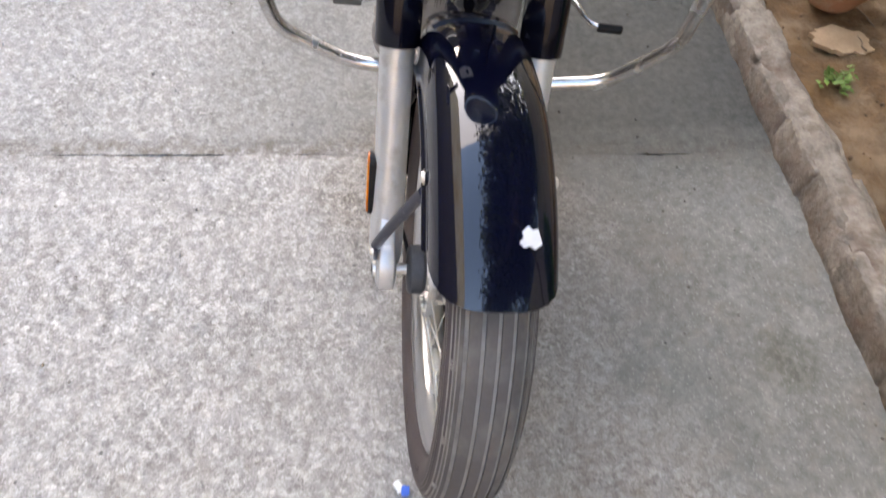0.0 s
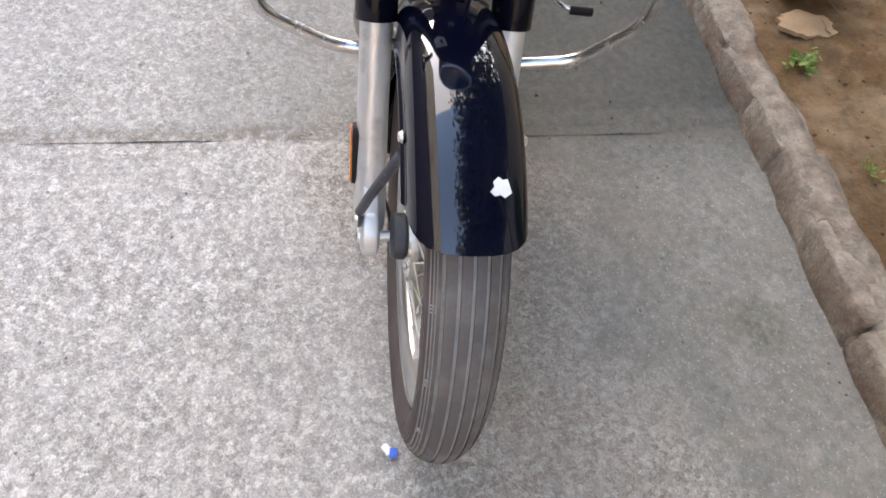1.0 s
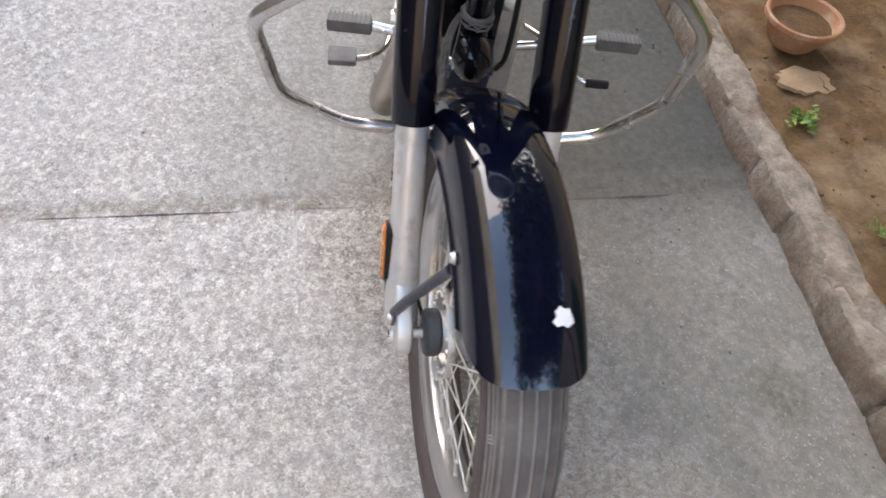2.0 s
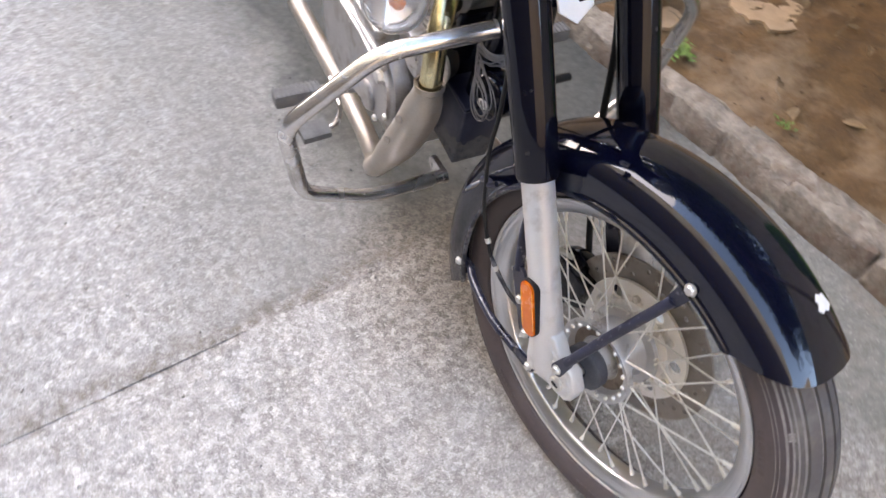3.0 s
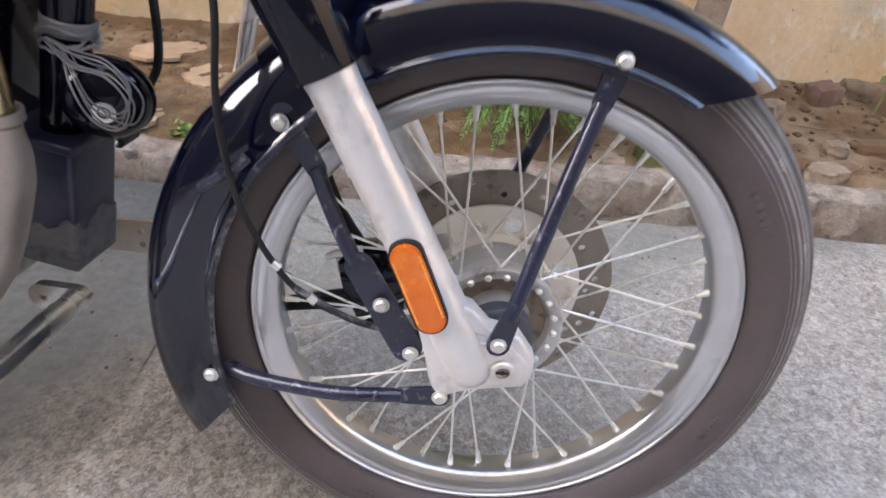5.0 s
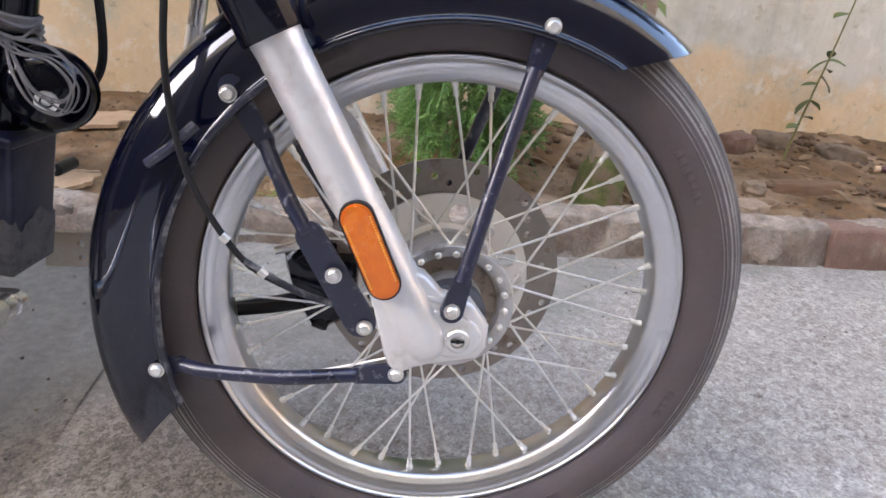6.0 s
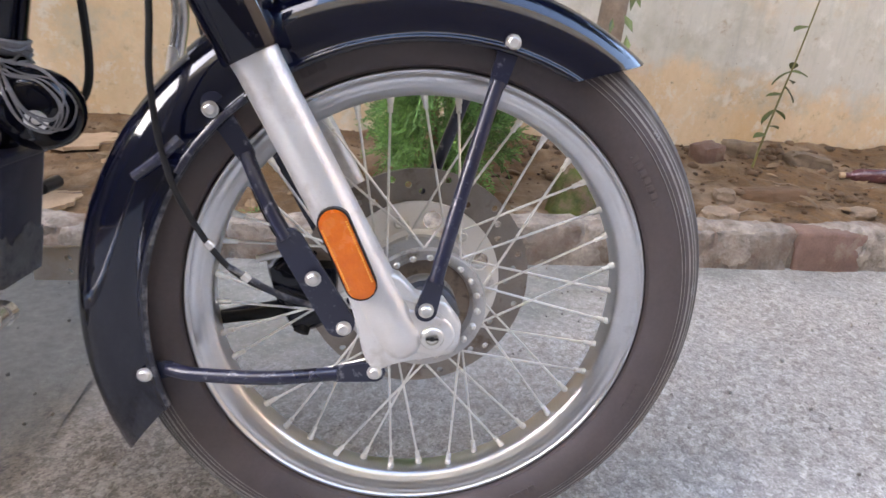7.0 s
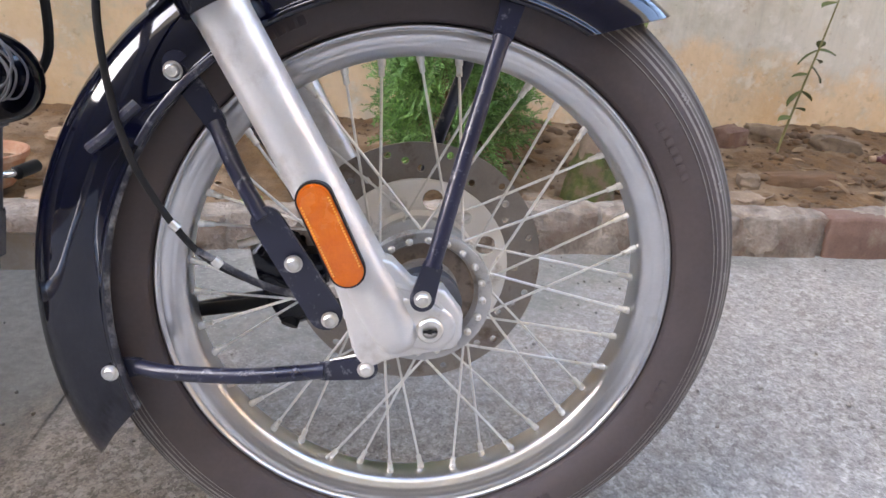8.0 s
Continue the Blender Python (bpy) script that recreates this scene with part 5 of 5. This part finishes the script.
part("pedal_arm", tube(catmull([(-0.412, -0.218, 0.300), (-0.430, -0.195, 0.295), (-0.50, -0.165, 0.270), (-0.60, -0.150, 0.265)]), 0.0065, 10), "guard", pedal, B)
gear = part("gear_lever", tube(catmull([(-0.365, 0.265, 0.340), (-0.375, 0.235, 0.342), (-0.420, 0.205, 0.350), (-0.500, 0.185, 0.330), (-0.560, 0.140, 0.320)]), 0.0055, 10), "chrome", bike, B, "chrome gear lever with rubber tip")
part("lever_rubber", tube([(-0.365, 0.252, 0.340), (-0.365, 0.254, 0.340), (-0.366, 0.298, 0.340), (-0.366, 0.301, 0.340)], [0.006, 0.0095, 0.0095, 0.006], 14), "plastic", gear, B)

# turn signal
T = B @ Matrix.Translation((-0.020, -0.262, 0.823))
signal = part("turn_signal", lathe([(-0.056, 0.002), (-0.054, 0.010), (-0.046, 0.0185), (-0.034, 0.0260), (-0.018, 0.0310), (-0.002, 0.0325), (0.0, 0.0340), (0.004, 0.0340), (0.005, 0.0320)], 36, "x"), "chrome", bike, T, "chrome bullet turn signal")
shell = lathe([(0.005, 0.0322), (0.013, 0.0322), (0.019, 0.0316), (0.0235, 0.0296), (0.0265, 0.0265), (0.0285, 0.0220), (0.0298, 0.015), (0.0305, 0.0005), (0.0285, 0.0005), (0.0275, 0.0145), (0.0262, 0.0206), (0.0242, 0.0247), (0.0215, 0.0273), (0.0175, 0.0290), (0.0115, 0.0296), (0.005, 0.0296)], 96, "x")
for v in shell.verts:
    v.co.yz = v.co.yz * (1 + 0.012 * math.cos(28 * math.atan2(v.co.z, v.co.y)))
lens = part("signal_lens", shell, "lens", signal, T, "clear ribbed lens")
part("bulb_reflector", lathe([(-0.012, 0.004), (-0.006, 0.016), (0.003, 0.0305)], 28, "x"), "chrome", signal, T)
lens.visible_shadow = False
part("bulb", lathe([(-0.004, 0.005), (0.002, 0.0075), (0.010, 0.0085), (0.017, 0.0065), (0.020, 0.0003)], 20, "x"), "amber", signal, T, "amber bulb")
part("bulb_socket", lathe([(-0.010, 0.0085), (-0.003, 0.0085), (-0.003, 0.0045)], 20, "x"), "bolt", signal, T)
part("signal_stalk", tube(catmull([(-0.030, -0.232, 0.832), (-0.030, -0.19, 0.850), (-0.040, -0.13, 0.865)]), [0.012] * 17, 14), "plastic", signal, B)

# white plate between the fork tubes, with a dark bar for its lettering
P = W @ Matrix(((0.0, 0.8861, -0.4635, -0.246), (-1.0, 0.0, 0.0, -0.048), (0.0, 0.4635, 0.8861, 0.482), (0.0, 0.0, 0.0, 1.0)))
pl = part("front_plate", plate([[(-0.026, -0.030), (0.0, -0.046), (0.026, -0.030), (0.034, 0.035), (-0.034, 0.035)]], 0.003), "white", bike, P, "white plate between the fork tubes", smooth=False)
part("plate_bar", block((0.010, 0.002, 0.030), (-0.008, 0.0038, -0.008), bevel=0.0), "black", pl, P, smooth=False)

# dark headlamp nacelle and tank above, out of sight; added for shade and reflections
H = B @ Matrix.Translation((-0.010, 0.0, 0.985))
nacelle = part("headlamp", lathe([(-0.230, 0.003), (-0.220, 0.060), (-0.165, 0.098), (-0.085, 0.108), (-0.020, 0.108), (0.012, 0.106)], 48, "x"), "paint", bike, H, "navy black headlamp nacelle")
part("headlamp_rim", lathe([(0.010, 0.094), (0.010, 0.104), (0.020, 0.106), (0.028, 0.100), (0.028, 0.092)], 48, "x"), "chrome", nacelle, H, "chrome headlamp rim")
part("headlamp_glass", lathe([(0.020, 0.094), (0.032, 0.070), (0.040, 0.035), (0.042, 0.0005)], 48, "x"), "lens", nacelle, H)
part("headlamp_bowl", lathe([(-0.050, 0.001), (-0.040, 0.040), (-0.015, 0.075), (0.018, 0.093)], 48, "x"), "chrome", nacelle, H)
tank = lumpy((0.58, 0.27, 0.23), 0.03, 6.0, 9, 0.34)
part("fuel_tank", tank, "paint", bike, B @ Matrix.Translation((-0.50, 0.0, 0.945)) @ pose(0, 0, 0, 0, 4, 0), "navy black teardrop fuel tank", sharp=80)
part("frame_spine", tube([(-0.13, 0, 0.90), (-0.45, 0, 0.845), (-0.80, 0, 0.83)], 0.024, 18), "black", bike, B, "black frame spine under the tank")
part("steering_head", tube([along(0.70), along(0.92)], 0.026, 20), "black", bike, W, "black steering head")

# ------------------------------------------------------------------ garden
def leaf_mesh(name, items, mat):
    """Many small leaves in one mesh: (place, direction, up, length, width)."""
    verts, faces = [], []
    for p, d, u, l, w in items:
        s = d.cross(u)
        s = s.normalized() if s.length > 1e-6 else Vector((1, 0, 0))
        n = s.cross(d)
        k = len(verts)
        verts += [p, p + d * l * 0.45 + s * w + n * l * 0.06, p + d * l, p + d * l * 0.45 - s * w + n * l * 0.06]
        faces += [(k, k + 1, k + 2), (k, k + 2, k + 3)]
    me = bpy.data.meshes.new(name)
    me.from_pydata([tuple(v) for v in verts], [], faces)
    me.materials.append(MAT[mat])
    return me


def rand_dir(r, up=0.0):
    v = Vector((r.gauss(0, 1), r.gauss(0, 1), r.gauss(0, 1) + up))
    return v.normalized()


# conifer shrub: upright feathery sprays
r = random.Random(11)
shrub_at = Vector((0.165, 1.26, 0.03))
shrub = thing("conifer_shrub", Matrix.Translation(shrub_at), "green feathery conifer shrub growing from the soil", "shrub")
part("trunk", tube(catmull([(0.05, 0.0, -0.06), (0.055, 0.02, 0.15), (0.04, 0.04, 0.5), (0.03, 0.04, 0.9)]), [0.024 - 0.0006 * k for k in range(25)], 12), "clod", shrub, Matrix.Translation(shrub_at))
for dx, dy in ((-0.05, 0.03), (0.02, -0.03), (0.10, 0.02)):
    part("stem", tube(catmull([(0.04 + dx * 0.4, dy * 0.4, -0.05), (0.04 + dx * 0.8, dy, 0.16), (0.04 + dx, dy, 0.5)]), [0.017 - 0.0005 * k for k in range(17)], 10), "clod", shrub, Matrix.Translation(shrub_at))
items = []
for _ in range(2500):
    a, h = r.uniform(0, 2 * math.pi), r.uniform(0.12, 1.05)
    rad = (0.235 - 0.12 * max(0, h - 0.6)) * math.sqrt(r.uniform(0.15, 1)) * (0.75 + 0.3 * math.sin(3 * a + 1))
    root = Vector((math.cos(a) * rad * 0.9, math.sin(a) * rad * 0.9, h))
    spine = (Vector((math.cos(a), math.sin(a), 0)) * r.uniform(0.15, 0.6) + Vector((0, 0, r.uniform(-0.5, 0.7)))).normalized()
    length = r.uniform(0.06, 0.13)
    flat = rand_dir(r)
    for k in range(13):
        t = k / 12
        p = root + spine * length * t + Vector((0, 0, -0.02 * t * t))
        side = spine.cross(flat).normalized()
        for sgn in (-1, 1):
            d = (spine * 0.75 + side * sgn * (0.85 - 0.4 * t) + rand_dir(r) * 0.25).normalized()
            items.append((p, d, flat, (0.026 - 0.012 * t) * r.uniform(0.7, 1.2), 0.0025))
crown = put("foliage", leaf_mesh("foliage", items, "thuja"), Matrix.Translation(shrub_at), shrub, "feathery green sprays")
tagged(crown, kind="stuff")

# young tree with moss at its foot; its crown spreads overhead
tree_at = Vector((0.60, 1.19, 0.03))
tree = thing("tree", Matrix.Translation(tree_at), "slim garden tree with mossy bark and spreading leafy crown", "tree")
tp = catmull([(0.0, -0.01, -0.08), (0.0, 0.0, 0.05), (0.02, 0.03, 0.30), (0.06, 0.08, 0.62), (0.07, 0.10, 1.2), (0.03, 0.05, 2.4), (0.0, 0.0, 4.6)], 6)
part("trunk", tube(tp, [0.058 * (1 - 0.018 * k) * (1.25 if k < 3 else 1.0) for k in range(len(tp))], 14), "bark", tree, Matrix.Translation(tree_at))
moss = lathe([(-0.06, 0.086), (0.0, 0.082), (0.05, 0.074), (0.10, 0.069), (0.15, 0.065), (0.185, 0.060)], 40, "z")
bmesh.ops.subdivide_edges(moss, edges=moss.edges[:], cuts=1, use_grid_fill=True)
for v in moss.verts:
    k = noise.noise(v.co * 22) * 0.010 + noise.noise(v.co * 70) * 0.004
    ragged = 0.12 + 0.09 * noise.noise(Vector((v.co.x * 14, v.co.y * 14, 2.0)))
    s = 1 + (k - (0.016 if v.co.z > ragged else 0.0)) / max(0.01, Vector((v.co.x, v.co.y)).length)
    v.co = Vector((v.co.x * s + 0.06 * max(0, v.co.z), v.co.y * s + 0.10 * max(0, v.co.z), v.co.z))
part("moss", moss, "moss", tree, Matrix.Translation(tree_at), "bright green moss round the foot")
r = random.Random(21)
limbs, items = bmesh.new(), []
for k in range(64):
    base = Vector((0.03, 0.05, 2.9 + 0.022 * k))
    away = (k + 0.5) / 64
    span_x = -4.6 + 8.8 * ((k * 0.618) % 1)
    # limbs towards -x droop, added out of sight to break glare on the mudguard
    tip = Vector((span_x, -0.86 + 4.4 * away, r.uniform(3.7, 5.2) - 2.2 * max(0, away - 0.5) - (0.95 if k % 2 else 0.55) * max(0, (-1.5 if k % 2 else -2.2) - span_x)))
    mid = base.lerp(tip, 0.5) + Vector((0, 0, 0.2))
    line = catmull([base, mid, tip], 8)
    tube(line, [0.026 - 0.0013 * j for j in range(len(line))], 7, bm=limbs)
    for j in range(380):
        q = line[r.randrange(5, len(line))] + Vector((r.gauss(0, 0.42), r.gauss(0, 0.27), r.gauss(0, 0.20)))
        items.append((q, rand_dir(r, -0.3), rand_dir(r, 1), r.uniform(0.15, 0.26), r.uniform(0.045, 0.075)))
part("limbs", limbs, "bark", tree, Matrix.Translation(tree_at))
tagged(put("crown", leaf_mesh("crown", items, "leaf"), Matrix.Translation(tree_at), tree, "leafy green crown"), kind="stuff")
low_leaves = []
for k in range(14):
    q = Vector((0.045 + r.uniform(-0.05, 0.04), 0.03 + r.uniform(-0.06, 0.0), 0.52 + r.uniform(-0.05, 0.22)))
    low_leaves.append((q, (Vector((r.uniform(-0.5, 0.3), -0.5, r.uniform(-1.0, -0.3)))).normalized(), Vector((0, -1, 0.3)), r.uniform(0.045, 0.075), r.uniform(0.008, 0.013)))
tagged(put("trunk_leaves", leaf_mesh("trunk_leaves", low_leaves, "leaf"), Matrix.Translation(tree_at), tree, "hanging trunk leaves"), kind="stuff")

# sapling by the wall
sap_at = Vector((1.45, 1.62, 0.06))
sap = thing("sapling", Matrix.Translation(sap_at), "thin leaning sapling with sparse green leaves", "plant")
sp = catmull([(0, 0, -0.03), (0.015, 0.0, 0.10), (0.035, -0.01, 0.28), (0.058, -0.02, 0.46), (0.090, -0.03, 0.75)], 6)
part("stem", tube(sp, [0.0052 - 0.00012 * k for k in range(len(sp))], 8), "stem", sap, Matrix.Translation(sap_at))
r = random.Random(4)
lb = bmesh.new()
lrows = []
for i in range(8):
    t = i / 7
    w = 0.0215 * math.sin(math.pi * min(0.985, 0.04 + t * 0.95)) ** 0.75
    lrows.append([lb.verts.new((0.068 * t, w * j, -0.022 * t * t + 0.005 * abs(j))) for j in (-1, 0, 1)])
for a, b in zip(lrows, lrows[1:]):
    for j in range(2):
        lb.faces.new((a[j], a[j + 1], b[j + 1], b[j]))
leaf_one = mesh_of("leaf", lb, "leaf")
for k, (h, turn) in enumerate(((8, 200), (9, 20), (11, 190), (11, -5), (13, 170), (14, -10), (15, 30), (16, 160), (16, 350), (17, 60), (20, 200))):
    put("leaf", leaf_one, Matrix.Translation(sap_at + sp[h]) @ pose(0, 0, 0, r.uniform(-20, 20), r.uniform(-10, 40), turn) @ Matrix.Scale(r.uniform(0.65, 1.12), 4), sap)


# weeds
def weed(at, spread, count, seed, label):
    r = random.Random(seed)
    ob = thing("weed", Matrix.Translation(at), label, "weed", group="weeds in the bed")
    items = []
    for k in range(count):
        a = r.uniform(0, 2 * math.pi)
        d = Vector((math.cos(a), math.sin(a), r.uniform(0.1, 0.9))).normalized()
        items.append((Vector((r.gauss(0, spread * 0.35), r.gauss(0, spread * 0.35), r.uniform(0.0, 0.02))), d, Vector((0, 0, 1)), r.uniform(0.3, 0.6) * spread, 0.13 * spread))
    put("leaves", leaf_mesh("leaves", items, "weed"), Matrix.Translation(at), ob)
    return ob


weed((-0.735, 1.062, 0.022), 0.058, 60, 1, "bright green low weed in the soil")
weed((-0.350, 1.088, 0.020), 0.030, 26, 2, "small green seedling weed in the soil")

# terracotta bowl
pot_at = Vector((-1.060, 1.165, 0.035))
pot = thing("flower_pot", Matrix.Translation(pot_at), "shallow terracotta bowl filled with soil", "pot")
part("bowl", lathe([(0.0, 0.001), (0.0, 0.062), (0.006, 0.068), (0.055, 0.094), (0.078, 0.104), (0.080, 0.112), (0.094, 0.113), (0.096, 0.108), (0.092, 0.100), (0.062, 0.092), (0.062, 0.001)], 48, "z"), "terracotta", pot, Matrix.Translation(pot_at))
part("potting_soil", lathe([(0.064, 0.0915), (0.068, 0.05), (0.070, 0.001)], 32, "z"), "soil", pot, Matrix.Translation(pot_at))


# broken plaster flakes on the soil
def flake(at, w, d, turn, seed, label="flat piece of broken cream plaster on the soil"):
    r = random.Random(seed)
    loop = [(w * (0.42 + 0.13 * noise.noise(Vector((math.cos(a) * 1.7, math.sin(a) * 1.7, seed))) + r.uniform(-0.045, 0.045)) * math.cos(a), d * (0.42 + 0.16 * noise.noise(Vector((math.cos(a) * 1.9, math.sin(a) * 1.9, seed + 5))) + r.uniform(-0.045, 0.045)) * math.sin(a)) for a in [2 * math.pi * k / 34 for k in range(34)]]
    bm = plate([loop], 0.012, -0.002)
    ob = part("render_flake", bm, "render", None, Matrix.Translation(at) @ pose(0, 0, 0, 90, 0, turn) , smooth=False)
    return tagged(ob, label, "rubble", "broken plaster flakes")


flake((-0.885, 1.14, soil_height(-0.885, 1.14) - 0.001), 0.20, 0.12, 75, 3)
flake((-0.74, 1.45, soil_height(-0.74, 1.45) - 0.001), 0.30, 0.26, 20, 8)
flake((-0.98, 1.62, soil_height(-0.98, 1.62) - 0.001), 0.30, 0.22, 50, 9)

# stones and bricks lying in the bed
r = random.Random(8)
for (x, y), size, mat, turn in (((0.86, 1.36), (0.15, 0.10, 0.085), "stone", 10), ((0.88, 1.015), (0.17, 0.09, 0.065), "stone", -6), ((1.39, 1.37), (0.23, 0.10, 0.06), "earthy", -8), ((1.30, 1.70), (0.11, 0.09, 0.09), "brick", 20),
                               ((1.07, 1.15), (0.12, 0.08, 0.05), "stone", 30), ((1.50, 1.80), (0.13, 0.09, 0.08), "stone", -20), ((1.18, 1.32), (0.09, 0.06, 0.05), "stone", 70), ((0.74, 1.10), (0.10, 0.06, 0.04), "stone", 15),
                               ((1.05, 1.55), (0.10, 0.08, 0.07), "stone", 40), ((1.75, 1.70), (0.16, 0.09, 0.06), "stone", -15), ((1.62, 1.22), (0.09, 0.06, 0.035), "stone", 5), ((0.42, 1.10), (0.08, 0.06, 0.04), "stone", 5), ((1.98, 1.42), (0.12, 0.08, 0.05), "stone", 33)):
    z = soil_height(x, y) + size[2] * (-0.12 if mat == "earthy" else 0.16)
    ob = part("brick" if mat != "stone" else "stone", lumpy(size, 0.20, x * 9 + y, 9, 0.42, 0.05), mat, None, Matrix.Translation((x, y, z)) @ pose(0, 0, 0, r.uniform(-8, 8), r.uniform(-8, 8), turn), sharp=70)
    tagged(ob, "half-buried worn red brick in the garden soil" if mat != "stone" else "brown field stone lying in the garden soil", "brick" if mat != "stone" else "stone", "stones in the bed")

# pebbles, crumbs and dry leaves
pebbles = bmesh.new()
r = random.Random(31)
for k in range(1100):
    x, y = r.uniform(-1.6, 2.8), r.uniform(0.97, 1.88)
    s = r.uniform(0.003, 0.013) ** 1.0 * (0.9 if x > 0.5 else 0.5) * r.uniform(0.4, 1.2)
    one = bmesh.new()
    bmesh.ops.create_icosphere(one, subdivisions=1, radius=s)
    for v in one.verts:
        v.co *= r.uniform(0.7, 1.2)
        v.co.z *= 0.7
    join(pebbles, one, Matrix.Translation((x, y, soil_height(x, y) + s * 0.2)))
for k in range(420):
    x = r.uniform(0.35, 2.6) if k % 4 else r.uniform(-1.3, 0.3)
    y = r.uniform(1.0, 1.9) if k % 2 else r.uniform(1.66, 1.91)
    s = r.uniform(0.007, 0.022) * (1.0 if x > 0.35 else 0.45) * r.uniform(0.5, 1.1)
    one = bmesh.new()
    bmesh.ops.create_icosphere(one, subdivisions=2, radius=s)
    turn = r.uniform(0, 3.14)
    for v in one.verts:
        v.co *= 1 + 0.45 * noise.noise(v.co / s * 1.4 + Vector((k, 0, 0)))
        v.co = Vector((v.co.x * 1.35, v.co.y, v.co.z * 0.75))
    join(pebbles, one, Matrix.Translation((x, y, soil_height(x, y) + s * 0.15)) @ pose(0, 0, 0, 0, 0, math.degrees(turn)))
tagged(put("soil_crumbs", mesh_of("soil_crumbs", pebbles, "clod", sharp=80)), "crumbs of soil and small pebbles on the bed", "pebbles", kind="stuff")
dry_mesh = []
for k in range(4):
    bm = bmesh.new()
    rows = []
    for i in range(7):
        t = i / 6
        w = 0.014 * math.sin(math.pi * min(0.98, t + 0.06)) ** 0.8
        rows.append([bm.verts.new((0.055 * t, w * j, 0.010 * math.sin(2.5 * t + k) + 0.006 * j * j * (1 if k % 2 else -0.5))) for j in (-1, 0, 1)])
    for a, b in zip(rows, rows[1:]):
        for j in range(2):
            bm.faces.new((a[j], a[j + 1], b[j + 1], b[j]))
    bmesh.ops.recalc_face_normals(bm, faces=bm.faces[:])
    bmesh.ops.solidify(bm, geom=bm.faces[:], thickness=0.0006)
    dry_mesh.append(mesh_of("dry_leaf", bm, "dry"))
for k in range(46):
    x, y = (r.uniform(-0.9, 2.0), r.uniform(1.0, 1.8))
    ob = put("dry_leaf", dry_mesh[k % 4], Matrix.Translation((x, y, soil_height(x, y) + 0.006)) @ pose(0, 0, 0, r.uniform(-25, 25), r.uniform(-25, 25), r.uniform(0, 360)) @ Matrix.Scale(r.uniform(0.6, 1.3), 4))
    tagged(ob, "curled brown dry leaf on the soil", "leaf", "fallen leaves")

# dead twigs on the soil
for k in range(22):
    x, y = (r.uniform(0.7, 2.2), r.uniform(1.05, 1.86)) if k % 3 else (r.uniform(-1.0, 0.0), r.uniform(1.05, 1.6))
    a, l = r.uniform(0, 6.28), r.uniform(0.05, 0.16)
    pts = [(l * (i / 4 - 0.5), 0.012 * r.uniform(-1, 1), 0.004 + 0.006 * r.random()) for i in range(5)]
    twig = tube(catmull(pts, 4), [0.0024 - 0.00009 * i for i in range(17)], 6)
    ob = part("twig", twig, "dry" if k % 2 else "bark", None, Matrix.Translation((x, y, soil_height(x, y))) @ pose(0, 0, 0, 0, 0, math.degrees(a)))
    tagged(ob, "thin dead brown twig lying on the soil", "twig", "dead twigs")

# brown bottle lying by the wall
bottle_at = (1.90, 1.56, soil_height(1.9, 1.56) + 0.022)
bm = lathe([(-0.085, 0.001), (-0.085, 0.026), (-0.080, 0.030), (0.02, 0.030), (0.045, 0.022), (0.055, 0.011), (0.075, 0.011), (0.075, 0.001)], 24, "x")
bottle = tagged(part("bottle", bm, "brown_glass", None, Matrix.Translation(bottle_at) @ pose(0, 0, 0, 0, 6, 158)), "dark brown plastic bottle lying on the soil", "bottle")
part("bottle_cap", lathe([(0.072, 0.001), (0.072, 0.013), (0.090, 0.013), (0.090, 0.001)], 20, "x"), "render", bottle, Matrix.Translation(bottle_at) @ pose(0, 0, 0, 0, 6, 158), "pale bottle cap")

# blue and white scrap on the pavement
cap_at = Matrix.Translation((0.233, -0.071, 0.001))
scrap = tagged(part("wrapper_scrap", lumpy((0.016, 0.013, 0.007), 0.3, 4.0, 2, 0.4), "blue", None, cap_at @ Matrix.Translation((0.003, 0.006, 0.0035))), "small crumpled blue and white wrapper scrap on concrete", "litter")
part("white_side", lumpy((0.018, 0.012, 0.006), 0.35, 9.0, 2, 0.3), "white", scrap, cap_at @ Matrix.Translation((-0.004, -0.006, 0.003)) @ pose(0, 0, 0, 0, 0, 35), "white crumpled side")

# loose pale chips of stone on the pavement
grit = bmesh.new()
r = random.Random(77)
for k in range(900):
    x, y = r.uniform(-1.4, 1.6), r.uniform(-1.6, 0.82)
    s = r.uniform(0.0015, 0.0042)
    one = bmesh.new()
    bmesh.ops.create_icosphere(one, subdivisions=1, radius=s)
    for v in one.verts:
        v.co *= r.uniform(0.7, 1.2)
    join(grit, one, Matrix.Translation((x, y, 0.002 + s * 0.3)))
tagged(put("grit", mesh_of("grit", grit, "concrete", sharp=80)), "loose grit and stone chips on the pavement", "grit", kind="stuff")
